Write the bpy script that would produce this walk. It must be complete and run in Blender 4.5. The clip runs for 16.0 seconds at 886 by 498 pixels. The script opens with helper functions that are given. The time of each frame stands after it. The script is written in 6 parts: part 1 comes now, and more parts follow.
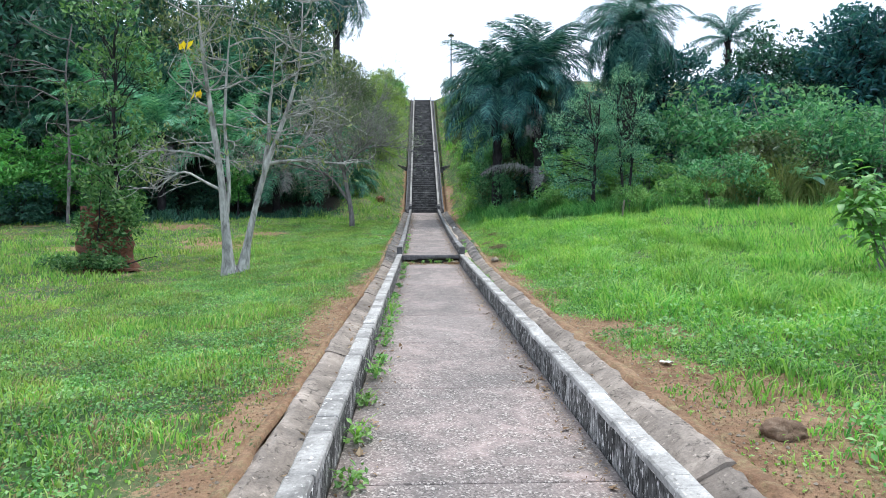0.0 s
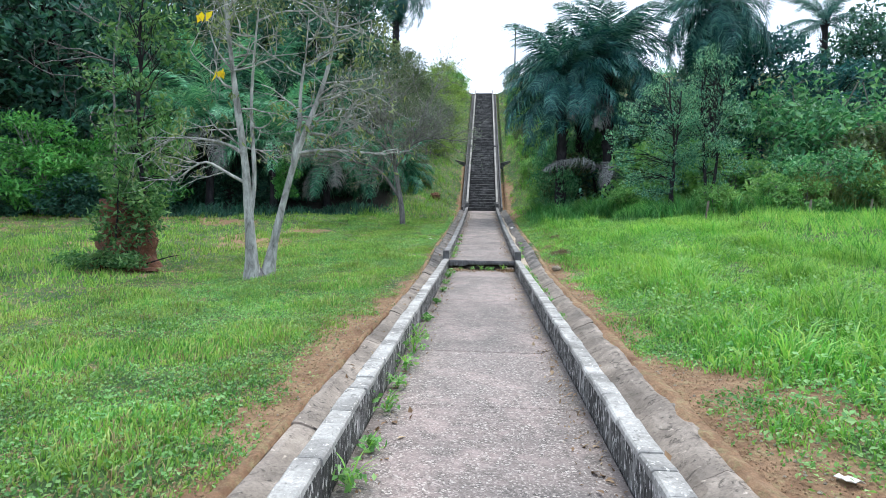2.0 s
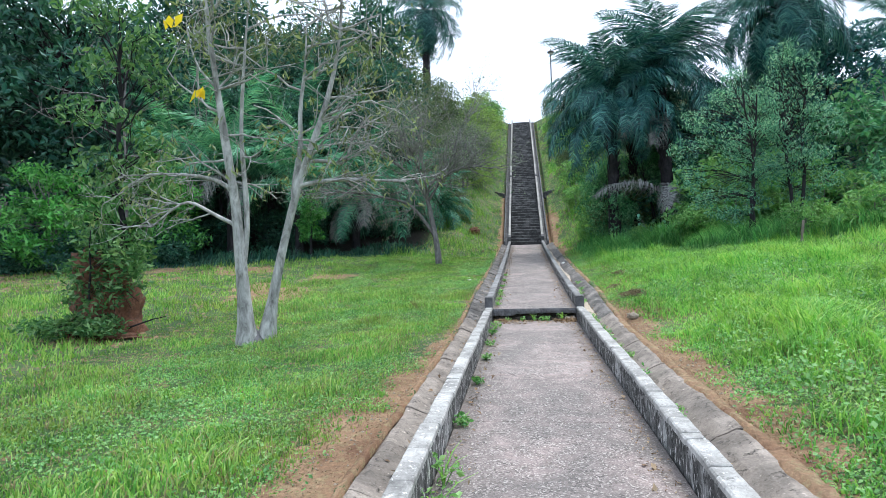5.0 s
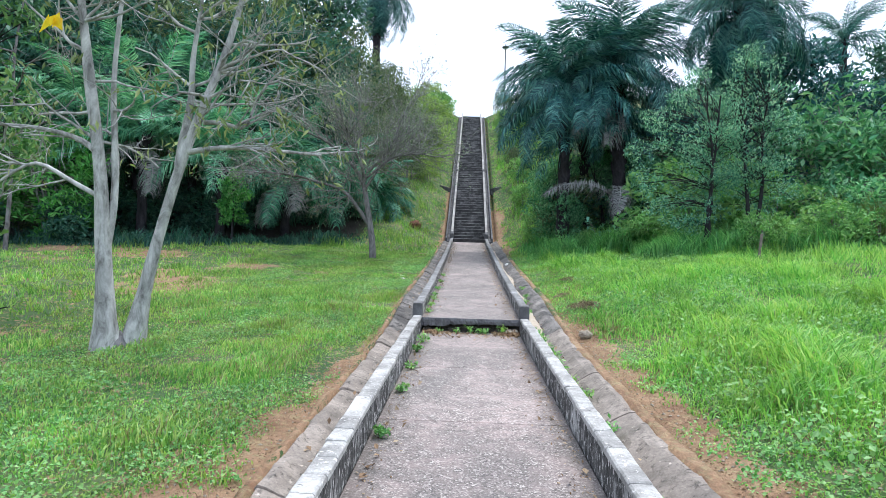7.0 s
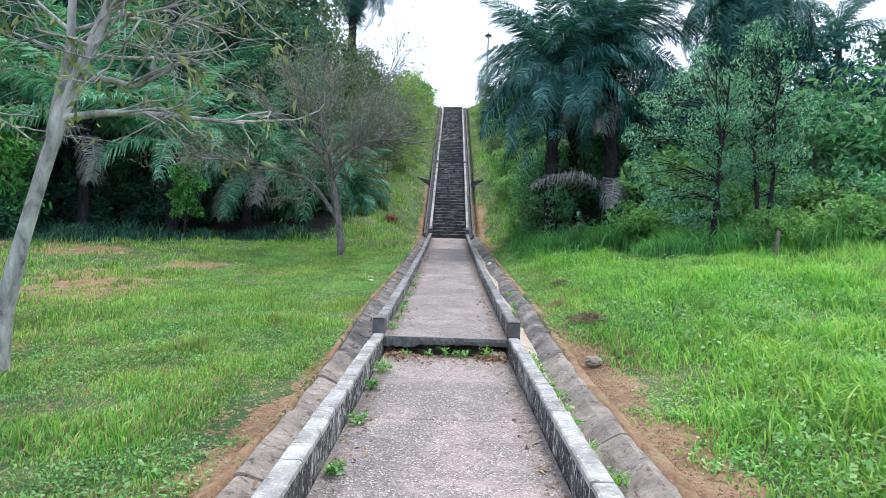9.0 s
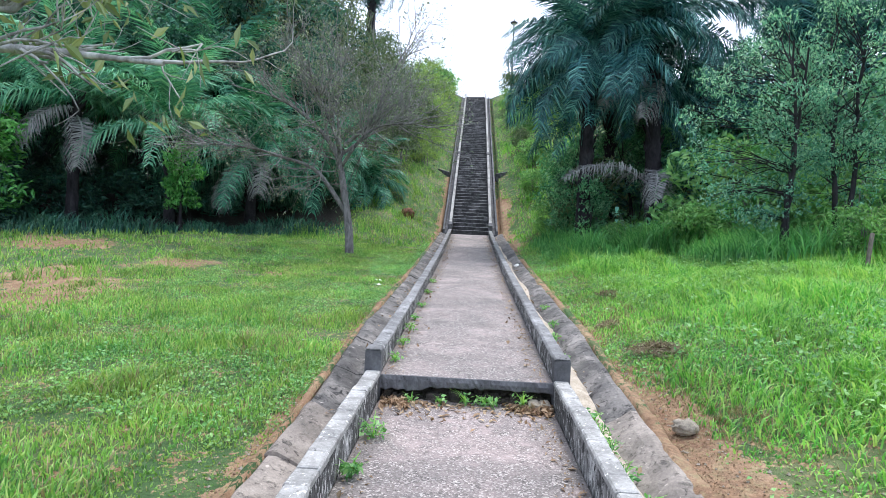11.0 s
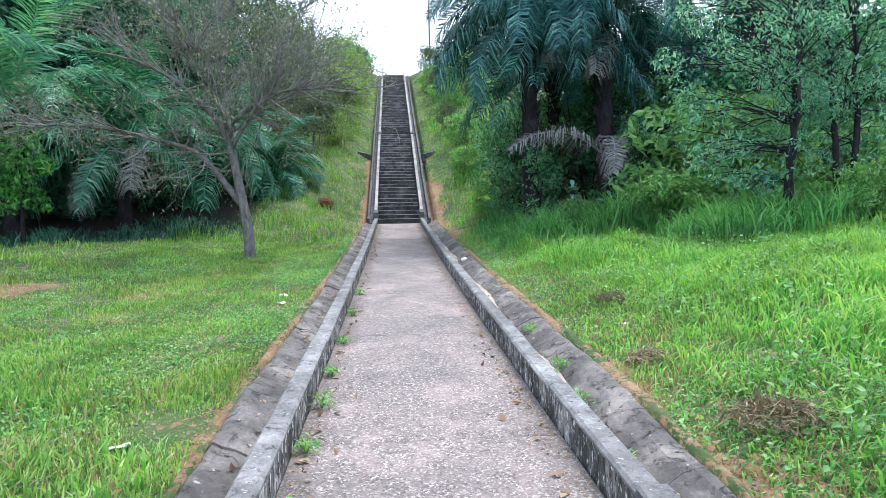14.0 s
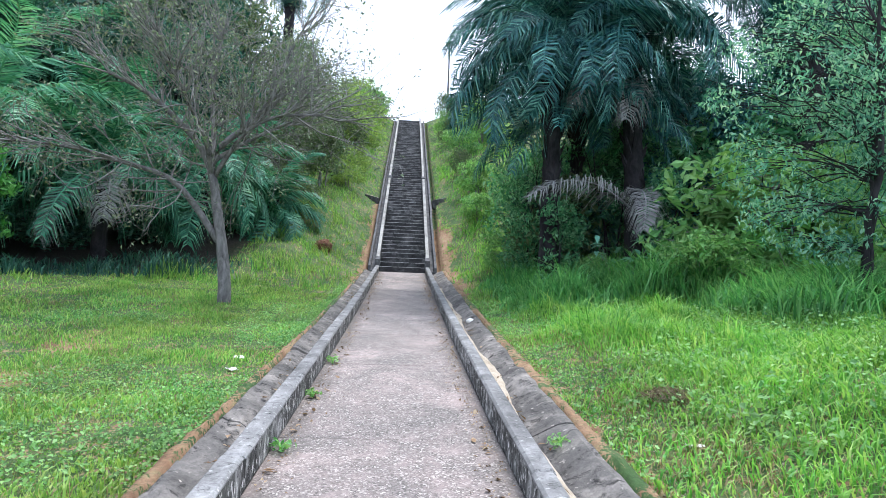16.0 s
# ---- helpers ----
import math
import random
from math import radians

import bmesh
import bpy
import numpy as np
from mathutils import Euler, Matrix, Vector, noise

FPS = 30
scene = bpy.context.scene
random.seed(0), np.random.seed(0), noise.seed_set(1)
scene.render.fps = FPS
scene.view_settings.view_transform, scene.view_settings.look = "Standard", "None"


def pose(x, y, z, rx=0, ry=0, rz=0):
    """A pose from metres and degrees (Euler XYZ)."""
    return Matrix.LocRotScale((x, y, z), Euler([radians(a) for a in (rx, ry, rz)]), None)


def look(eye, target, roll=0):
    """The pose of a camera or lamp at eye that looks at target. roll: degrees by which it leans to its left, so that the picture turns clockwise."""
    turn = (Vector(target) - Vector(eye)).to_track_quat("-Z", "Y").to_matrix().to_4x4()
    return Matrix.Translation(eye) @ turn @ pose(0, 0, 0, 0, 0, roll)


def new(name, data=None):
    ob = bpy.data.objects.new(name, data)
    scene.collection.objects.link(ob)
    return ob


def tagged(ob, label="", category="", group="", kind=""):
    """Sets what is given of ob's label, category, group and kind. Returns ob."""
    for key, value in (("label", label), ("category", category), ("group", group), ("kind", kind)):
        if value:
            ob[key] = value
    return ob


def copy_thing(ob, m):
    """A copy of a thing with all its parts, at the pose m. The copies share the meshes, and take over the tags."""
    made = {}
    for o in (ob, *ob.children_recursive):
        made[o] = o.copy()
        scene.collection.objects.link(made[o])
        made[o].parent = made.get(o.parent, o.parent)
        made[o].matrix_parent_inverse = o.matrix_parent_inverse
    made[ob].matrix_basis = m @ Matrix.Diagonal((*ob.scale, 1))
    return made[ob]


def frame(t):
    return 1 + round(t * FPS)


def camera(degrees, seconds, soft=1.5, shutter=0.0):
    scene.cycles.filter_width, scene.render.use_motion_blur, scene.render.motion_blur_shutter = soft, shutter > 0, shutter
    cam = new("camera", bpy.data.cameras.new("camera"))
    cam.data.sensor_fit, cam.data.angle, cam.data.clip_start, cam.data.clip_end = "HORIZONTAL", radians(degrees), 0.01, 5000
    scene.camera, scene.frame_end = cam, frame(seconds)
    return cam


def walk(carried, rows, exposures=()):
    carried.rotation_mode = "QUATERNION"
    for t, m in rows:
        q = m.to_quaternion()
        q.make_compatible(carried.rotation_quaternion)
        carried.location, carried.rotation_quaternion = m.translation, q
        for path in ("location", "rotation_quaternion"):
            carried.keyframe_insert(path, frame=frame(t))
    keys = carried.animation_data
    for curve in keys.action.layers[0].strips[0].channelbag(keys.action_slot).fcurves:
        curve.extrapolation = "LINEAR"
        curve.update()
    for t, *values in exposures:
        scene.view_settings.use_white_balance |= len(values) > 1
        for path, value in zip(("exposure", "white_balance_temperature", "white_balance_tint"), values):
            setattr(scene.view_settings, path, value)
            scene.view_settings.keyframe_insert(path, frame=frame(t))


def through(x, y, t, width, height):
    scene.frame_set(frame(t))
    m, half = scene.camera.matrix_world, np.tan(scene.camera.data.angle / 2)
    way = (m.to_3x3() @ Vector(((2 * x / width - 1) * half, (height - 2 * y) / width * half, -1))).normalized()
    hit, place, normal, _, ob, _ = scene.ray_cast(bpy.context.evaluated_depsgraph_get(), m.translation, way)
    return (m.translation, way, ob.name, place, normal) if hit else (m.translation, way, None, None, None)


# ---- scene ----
cam = camera(73.2, 16.0, 0.75)

PATH = [
    (0, (-0.309, -14.241, 1.233), (-0.23, -12.244, 1.184), 0.0),
    (0.5, (-0.155, -13.757, 1.252), (-0.147, -11.758, 1.18), 1.4),
    (1, (-0.149, -13.236, 1.268), (-0.171, -11.238, 1.182), 1.3),
    (1.5, (-0.084, -12.732, 1.302), (-0.057, -10.736, 1.175), -0.1),
    (2, (-0.039, -12.174, 1.348), (-0.164, -10.178, 1.288), 1.1),
    (2.2, (-0.086, -11.993, 1.331), (-0.259, -10.0, 1.369), 0.2),
    (2.5, (-0.091, -11.725, 1.41), (-0.124, -9.726, 1.364), -0.8),
    (3, (-0.095, -11.3, 1.419), (-0.059, -9.3, 1.392), -0.2),
    (3.5, (-0.06, -10.828, 1.431), (-0.11, -8.83, 1.486), -2.6),
    (4, (-0.176, -10.368, 1.439), (-0.114, -8.369, 1.455), -3.5),
    (4.5, (-0.162, -9.819, 1.49), (-0.313, -7.825, 1.538), -0.4),
    (4.6, (-0.18, -9.745, 1.473), (-0.454, -7.766, 1.544), -1.2),
    (6.8, (-0.095, -7.774, 1.584), (-0.183, -5.777, 1.531), -1.5),
    (7, (-0.09, -7.59, 1.556), (-0.17, -5.592, 1.598), 1.7),
    (7.5, (-0.1, -7.16, 1.58), (-0.028, -5.161, 1.602), 1.3),
    (8, (-0.05, -6.588, 1.615), (-0.067, -4.588, 1.613), 2.2),
    (8.1, (-0.04, -6.5, 1.603), (-0.088, -4.501, 1.67), 2.6),
    (8.5, (-0.015, -6.087, 1.677), (0.12, -4.094, 1.771), 0.8),
    (9, (-0.011, -5.605, 1.673), (-0.028, -3.605, 1.699), 1.9),
    (9.2, (0.006, -5.426, 1.676), (-0.07, -3.429, 1.762), 2.1),
    (11.5, (-0.044, -2.966, 1.811), (-0.119, -0.969, 1.731), 2.9),
    (11.6, (-0.033, -2.857, 1.803), (0.053, -0.863, 1.665), 2.1),
    (12, (-0.109, -2.432, 1.844), (-0.132, -0.432, 1.819), 0.9),
    (12.5, (-0.109, -1.901, 1.854), (-0.125, 0.099, 1.83), 0.5),
    (13, (-0.146, -1.459, 1.884), (-0.061, 0.54, 1.875), -0.6),
    (13.5, (-0.114, -0.941, 1.895), (-0.023, 1.057, 1.894), 0.0),
    (14, (-0.185, -0.41, 1.922), (-0.023, 1.583, 1.889), -1.1),
    (14.5, (-0.056, 0.065, 1.935), (-0.021, 2.063, 2.026), 0.2),
    (15, (-0.012, 0.509, 1.95), (0.017, 2.506, 2.04), 1.3),
    (15.5, (-0.014, 0.909, 1.986), (0.054, 2.907, 2.017), -1.0),
    (16, (0.044, 1.332, 2.034), (0.173, 3.323, 2.166), 2.2),
]
walk(cam, [(t, look(eye, target, roll)) for t, eye, target, roll in PATH],
     [(0, 0.40, 6250, 9), (4, 0.42, 6150, 8), (7, 0.60, 6100, 11), (9, 0.54, 6150, 12), (12.5, 0.77, 6000, 13), (16, 0.82, 6050, 12)])

# ---- light ----
SKY_STRENGTH = 0.12
world = bpy.data.worlds.new("sky")
scene.world = world
world.use_nodes = True
wn = world.node_tree.nodes
sky = wn.new("ShaderNodeTexSky")
sky.sky_type = "NISHITA"
sky.sun_disc = False
sky.sun_elevation, sky.sun_rotation = radians(70), radians(40)
sky.air_density, sky.dust_density, sky.ozone_density = 1.0, 4.0, 0.6
wn["Background"].inputs["Strength"].default_value = SKY_STRENGTH
# an even veil of cloud over the whole sky
veil = wn.new("ShaderNodeMix")
veil.data_type = "RGBA"
veil.inputs["Factor"].default_value = 0.8
veil.inputs["B"].default_value = (9.3, 10.3, 12.0, 1)
world.node_tree.links.new(sky.outputs["Color"], veil.inputs["A"])
world.node_tree.links.new(veil.outputs["Result"], wn["Background"].inputs["Color"])
sun_data = bpy.data.lights.new("sun", "SUN")
sun_data.energy, sun_data.angle, sun_data.color = 1.8, radians(14), (1.0, 0.95, 0.86)
sun = new("sun", sun_data)
# sun_rotation 40 degrees: high, beyond the hill and to the right of the stairs
sun_way = Vector((math.sin(radians(40)) * math.cos(radians(70)), math.cos(radians(40)) * math.cos(radians(70)), math.sin(radians(70))))
sun.matrix_world = look(sun_way * 60, (0, 0, 0))

# ---- small helpers ----
RNG = np.random.default_rng(7)


def mesh_of(name, verts, faces, smooth=False):
    """A mesh from arrays; every face has the same number of corners."""
    v, f = np.asarray(verts, dtype=np.float32), np.asarray(faces, dtype=np.int32)
    me = bpy.data.meshes.new(name)
    me.vertices.add(len(v))
    me.vertices.foreach_set("co", v.ravel())
    n, k = f.shape
    me.loops.add(n * k)
    me.loops.foreach_set("vertex_index", f.ravel())
    me.polygons.add(n)
    me.polygons.foreach_set("loop_start", np.arange(0, n * k, k, dtype=np.int32))
    me.polygons.foreach_set("loop_total", np.full(n, k, dtype=np.int32))
    me.polygons.foreach_set("use_smooth", np.full(n, smooth, dtype=bool))
    me.update(calc_edges=True)
    me.validate()
    return me


class Pile:
    """Gathers quads into one mesh."""

    def __init__(self):
        self.v, self.f, self.n = [], [], 0

    def add(self, v, f):
        v = np.asarray(v, dtype=np.float64).reshape(-1, 3)
        self.v.append(v)
        self.f.append(np.asarray(f, dtype=np.int64).reshape(-1, 4) + self.n)
        self.n += len(v)

    def mesh(self, name, smooth=False, origin=(0, 0, 0)):
        return mesh_of(name, np.concatenate(self.v) - np.array(origin), np.concatenate(self.f), smooth)


def thing(name, place, label, category, group="", kind=""):
    ob = new(name)
    ob.location = place
    ob.empty_display_size = 0.2
    return tagged(ob, label, category, group, kind)


def solid(name, me, material, label="", category="", group="", kind="", place=(0, 0, 0)):
    ob = new(name, me)
    ob.location = place
    if not me.materials:
        me.materials.append(material)
    return tagged(ob, label, category, group, kind)


def part(name, me, material, parent, label="", m=None):
    ob = new(name, me)
    ob.parent = parent
    if m is not None:
        ob.matrix_basis = m
    if not me.materials:
        me.materials.append(material)
    return tagged(ob, label)


def smooth01(a, b, x):
    t = np.clip((np.asarray(x, dtype=float) - a) / (b - a), 0, 1)
    return t * t * (3 - 2 * t)


def vnoise(x, y, scale, seed=0):
    """Value noise between 0 and 1 on arrays."""
    x, y = np.asarray(x, dtype=float) / scale + 100.3, np.asarray(y, dtype=float) / scale + 57.7
    xi, yi = np.floor(x).astype(np.int64), np.floor(y).astype(np.int64)
    fx, fy = x - xi, y - yi
    fx, fy = fx * fx * (3 - 2 * fx), fy * fy * (3 - 2 * fy)

    def h(a, b):
        k = (a * 374761393 + b * 668265263 + seed * 974634777) & 0x7FFFFFFF
        k = ((k ^ (k >> 13)) * 1274126177) & 0x7FFFFFFF
        return ((k ^ (k >> 16)) & 0xFFFF) / 65535.0

    return (h(xi, yi) * (1 - fx) + h(xi + 1, yi) * fx) * (1 - fy) + (h(xi, yi + 1) * (1 - fx) + h(xi + 1, yi + 1) * fx) * fy


def tube(points, radii, n=7, twist=0.0):
    """A tapered tube along points: vertices and quads, closed at the end by shrinking."""
    p, r = np.asarray(points, dtype=float), np.asarray(radii, dtype=float)
    d = np.gradient(p, axis=0)
    d /= np.linalg.norm(d, axis=1)[:, None] + 1e-9
    ref = np.where(np.abs(d[:, 2:3]) > 0.9, np.array([[1.0, 0, 0]]), np.array([[0, 0, 1.0]]))
    a = np.cross(d, ref)
    a /= np.linalg.norm(a, axis=1)[:, None] + 1e-9
    b = np.cross(d, a)
    th = np.linspace(0, 2 * np.pi, n, endpoint=False) + twist
    v = p[:, None, :] + r[:, None, None] * (np.cos(th)[None, :, None] * a[:, None, :] + np.sin(th)[None, :, None] * b[:, None, :])
    i, j = np.meshgrid(np.arange(len(p) - 1), np.arange(n), indexing="ij")
    f = np.stack([i * n + j, i * n + (j + 1) % n, (i + 1) * n + (j + 1) % n, (i + 1) * n + j], -1).reshape(-1, 4)
    return v.reshape(-1, 3), f


def resample(points, k):
    """A smooth line of k points through the given ones."""
    p = np.asarray(points, dtype=float)
    s = np.concatenate([[0], np.cumsum(np.linalg.norm(np.diff(p, axis=0), axis=1))])
    u = np.linspace(0, s[-1], k)
    q = np.stack([np.interp(u, s, p[:, c]) for c in range(3)], 1)
    for _ in range(2):
        q[1:-1] = 0.25 * q[:-2] + 0.5 * q[1:-1] + 0.25 * q[2:]
    return q


def box_between(x0, x1, y0, y1, z00, z01, z10, z11, c=0.012):
    """A bar along y with chamfered top edges; bottom and top heights at y0 (z00, z01) and at y1 (z10, z11)."""
    def ring(y, lo, hi):
        return [(x0, y, lo), (x0, y, hi - c), (x0 + c, y, hi), (x1 - c, y, hi), (x1, y, hi - c), (x1, y, lo)]
    v = ring(y0, z00, z01 - c * 0.6) + ring(y0 + c, z00, z01) + ring(y1 - c, z10, z11) + ring(y1, z10, z11 - c * 0.6)
    f = []
    for r in range(3):
        for k in range(6):
            f.append((r * 6 + k, r * 6 + (k + 1) % 6, r * 6 + 6 + (k + 1) % 6, r * 6 + 6 + k))
    f += [(0, 1, 4, 5), (1, 2, 3, 4), (23, 22, 19, 18), (22, 21, 20, 19)]
    return v, f


# ---- materials ----
def material(name):
    m = bpy.data.materials.new(name)
    m.use_nodes = True
    nt = m.node_tree
    return m, nt, nt.nodes["Principled BSDF"]


def node(nt, kind, **inputs):
    n = nt.nodes.new(kind)
    for k, v in inputs.items():
        n.inputs[k.replace("_", " ")].default_value = v
    return n


def coords(nt, scale=(1, 1, 1)):
    geo = nt.nodes.new("ShaderNodeNewGeometry")
    mp = nt.nodes.new("ShaderNodeMapping")
    mp.inputs["Scale"].default_value = scale
    nt.links.new(geo.outputs["Position"], mp.inputs["Vector"])
    return mp.outputs["Vector"]


def noise_of(nt, vec, scale, detail=4.0, rough=0.6, dist=0.0):
    n = node(nt, "ShaderNodeTexNoise", Scale=scale, Detail=detail, Roughness=rough, Distortion=dist)
    nt.links.new(vec, n.inputs["Vector"])
    return n.outputs["Fac"]


def ramp(nt, fac, stops):
    r = nt.nodes.new("ShaderNodeValToRGB")
    while len(r.color_ramp.elements) < len(stops):
        r.color_ramp.elements.new(0.5)
    for e, (pos, col) in zip(r.color_ramp.elements, stops):
        e.position = pos
        e.color = (*col, 1) if len(col) == 3 else col
    nt.links.new(fac, r.inputs["Fac"])
    return r.outputs["Color"]


def mix(nt, fac, a, b, how="MIX"):
    n = nt.nodes.new("ShaderNodeMix")
    n.data_type, n.blend_type = "RGBA", how
    for sock, v in ((n.inputs["Factor"], fac), (n.inputs["A"], a), (n.inputs["B"], b)):
        if isinstance(v, (int, float)):
            sock.default_value = v
        elif isinstance(v, tuple):
            sock.default_value = (*v, 1)
        else:
            nt.links.new(v, sock)
    return n.outputs["Result"]


def bump(nt, bsdf, height, strength=0.4, distance=0.02):
    b = node(nt, "ShaderNodeBump", Strength=strength, Distance=distance)
    nt.links.new(height, b.inputs["Height"])
    nt.links.new(b.outputs["Normal"], bsdf.inputs["Normal"])


GREY = lambda v: (v, v, v)


def concrete(name, light, mid, dark, grain=40.0, stain=1.6, stretch=(1, 1, 1), rough=0.9, lichen=0.35, black=0.5, paler=0.0):
    """Weathered concrete: stains at two scales, grain, black mould and pale lichen spots."""
    m, nt, bs = material(name)
    vec = coords(nt, stretch)
    base = ramp(nt, noise_of(nt, vec, stain, 6, 0.65, 0.4), [(0.3, dark), (0.5, mid), (0.68, light)])
    fine = noise_of(nt, vec, grain, 6, 0.75)
    col = mix(nt, 0.55, base, ramp(nt, fine, [(0.3, GREY(0.25)), (0.5, GREY(0.5)), (0.75, GREY(0.8))]), "OVERLAY")
    mould = ramp(nt, noise_of(nt, vec, stain * 5.5, 8, 0.75, 0.8), [(black, GREY(0)), (black + 0.12, GREY(1))])
    col = mix(nt, mould, col, tuple(c * 0.28 for c in dark))
    spots = ramp(nt, noise_of(nt, vec, stain * 9.0, 4, 0.6), [(1 - lichen, GREY(0)), (1.08 - lichen, GREY(1))])
    col = mix(nt, spots, col, tuple(min(1, c * 1.35) for c in light))
    if paler:
        # what faces up is mixed towards a lighter tone
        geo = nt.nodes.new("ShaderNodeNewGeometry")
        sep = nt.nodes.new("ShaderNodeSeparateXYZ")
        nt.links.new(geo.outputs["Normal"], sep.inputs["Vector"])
        up = ramp(nt, sep.outputs["Z"], [(0.25, GREY(0)), (0.6, GREY(paler))])
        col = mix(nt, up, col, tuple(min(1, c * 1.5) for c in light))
    rnd = nt.nodes.new("ShaderNodeObjectInfo")
    col = mix(nt, 0.3, col, ramp(nt, rnd.outputs["Random"], [(0, GREY(0.28)), (1, GREY(0.72))]), "OVERLAY")
    nt.links.new(col, bs.inputs["Base Color"])
    bs.inputs["Roughness"].default_value = rough
    bump(nt, bs, mix(nt, 0.5, fine, mould), 0.5, 0.012)
    return m


def pebble_concrete():
    """Washed-out concrete path with its stones showing, dark and pinkish patches."""
    m, nt, bs = material("washed_concrete")
    vec = coords(nt)
    vo = node(nt, "ShaderNodeTexVoronoi", Scale=88.0)
    nt.links.new(vec, vo.inputs["Vector"])
    sep = nt.nodes.new("ShaderNodeSeparateColor")
    nt.links.new(vo.outputs["Color"], sep.inputs["Color"])
    stones = ramp(nt, sep.outputs["Red"], [(0.0, (0.045, 0.04, 0.036)), (0.4, (0.16, 0.142, 0.13)), (0.78, (0.28, 0.245, 0.225)), (1.0, (0.64, 0.59, 0.54))])
    big = noise_of(nt, vec, 1.3, 6, 0.65, 0.5)
    patch = ramp(nt, big, [(0.36, (0.15, 0.133, 0.126)), (0.5, (0.26, 0.215, 0.20)), (0.62, (0.42, 0.33, 0.305))])
    small = noise_of(nt, vec, 9.0, 6, 0.7)
    col = mix(nt, ramp(nt, small, [(0.36, GREY(0.22)), (0.62, GREY(0.80))]), patch, stones)
    # dirt gathers along the foot of the kerbs
    geo = nt.nodes.new("ShaderNodeNewGeometry")
    sx = nt.nodes.new("ShaderNodeSeparateXYZ")
    nt.links.new(geo.outputs["Position"], sx.inputs["Vector"])
    ab = nt.nodes.new("ShaderNodeMath")
    ab.operation = "ABSOLUTE"
    nt.links.new(sx.outputs["X"], ab.inputs[0])
    ad = nt.nodes.new("ShaderNodeMath")
    ad.operation = "MULTIPLY_ADD"
    nt.links.new(noise_of(nt, vec, 2.2, 6, 0.7), ad.inputs[0])
    ad.inputs[1].default_value = 0.55
    nt.links.new(ab.outputs[0], ad.inputs[2])
    edge = ramp(nt, ad.outputs[0], [(0.84, GREY(0)), (1.0, GREY(1))])
    col = mix(nt, mix(nt, 0.6, edge, GREY(0)), col, (0.06, 0.055, 0.045))
    rnd = nt.nodes.new("ShaderNodeObjectInfo")
    col = mix(nt, 0.22, col, ramp(nt, rnd.outputs["Random"], [(0, GREY(0.3)), (1, GREY(0.7))]), "OVERLAY")
    nt.links.new(col, bs.inputs["Base Color"])
    bs.inputs["Roughness"].default_value = 0.88
    bump(nt, bs, mix(nt, 0.6, vo.outputs["Distance"], small), 0.6, 0.008)
    return m


def leafy(name, colors, rough=0.5, through=0.35, parched=0.0):
    """Leaves: each takes its own tone, light passes through them."""
    m, nt, bs = material(name)
    geo = nt.nodes.new("ShaderNodeNewGeometry")
    vec = coords(nt)
    k = len(colors) - 1
    tone = ramp(nt, geo.outputs["Random Per Island"], [(i / k, c) for i, c in enumerate(colors)])
    # patchy tone; on the lawn its dark patches also paint in shadowed clumps
    patch = ramp(nt, noise_of(nt, vec, 0.8, 5, 0.7), [(0.32, GREY(0.2)), (0.68, GREY(0.8))])
    if parched:
        # stretches of yellower and of deeper green growth
        dry = ramp(nt, noise_of(nt, vec, 0.55, 5, 0.6, 0.6), [(0.42, GREY(0)), (0.68, GREY(parched))])
        tone = mix(nt, dry, tone, mix(nt, 0.5, tone, (0.42, 0.42, 0.10)))
        deep = ramp(nt, noise_of(nt, vec, 1.7, 4, 0.6, 0.3), [(0.50, GREY(0)), (0.66, GREY(0.5))])
        tone = mix(nt, deep, tone, mix(nt, 1.0, tone, (0.42, 0.62, 0.55), "MULTIPLY"))
    col = mix(nt, 0.6, tone, patch, "OVERLAY")
    nt.links.new(col, bs.inputs["Base Color"])
    bs.inputs["Roughness"].default_value = rough
    bs.inputs["Specular IOR Level"].default_value = 0.35
    tr = nt.nodes.new("ShaderNodeBsdfTranslucent")
    nt.links.new(mix(nt, 1.0, col, (1.0, 1.0, 0.55), "MULTIPLY"), tr.inputs["Color"])
    ms = nt.nodes.new("ShaderNodeMixShader")
    ms.inputs["Fac"].default_value = through
    nt.links.new(bs.outputs["BSDF"], ms.inputs[1])
    nt.links.new(tr.outputs["BSDF"], ms.inputs[2])
    nt.links.new(ms.outputs["Shader"], nt.nodes["Material Output"].inputs["Surface"])
    return m


def bark(name, light, mid, dark, scale=9.0):
    m, nt, bs = material(name)
    vec = coords(nt, (1, 1, 0.35))
    a = noise_of(nt, vec, scale, 8, 0.7, 0.6)
    b = noise_of(nt, coords(nt), 2.4, 4, 0.6)
    col = ramp(nt, a, [(0.32, dark), (0.5, mid), (0.7, light)])
    col = mix(nt, 0.5, col, ramp(nt, b, [(0.35, GREY(0.3)), (0.65, GREY(0.7))]), "OVERLAY")
    nt.links.new(col, bs.inputs["Base Color"])
    bs.inputs["Roughness"].default_value = 0.95
    bs.inputs["Specular IOR Level"].default_value = 0.15
    bump(nt, bs, a, 0.7, 0.02)
    return m


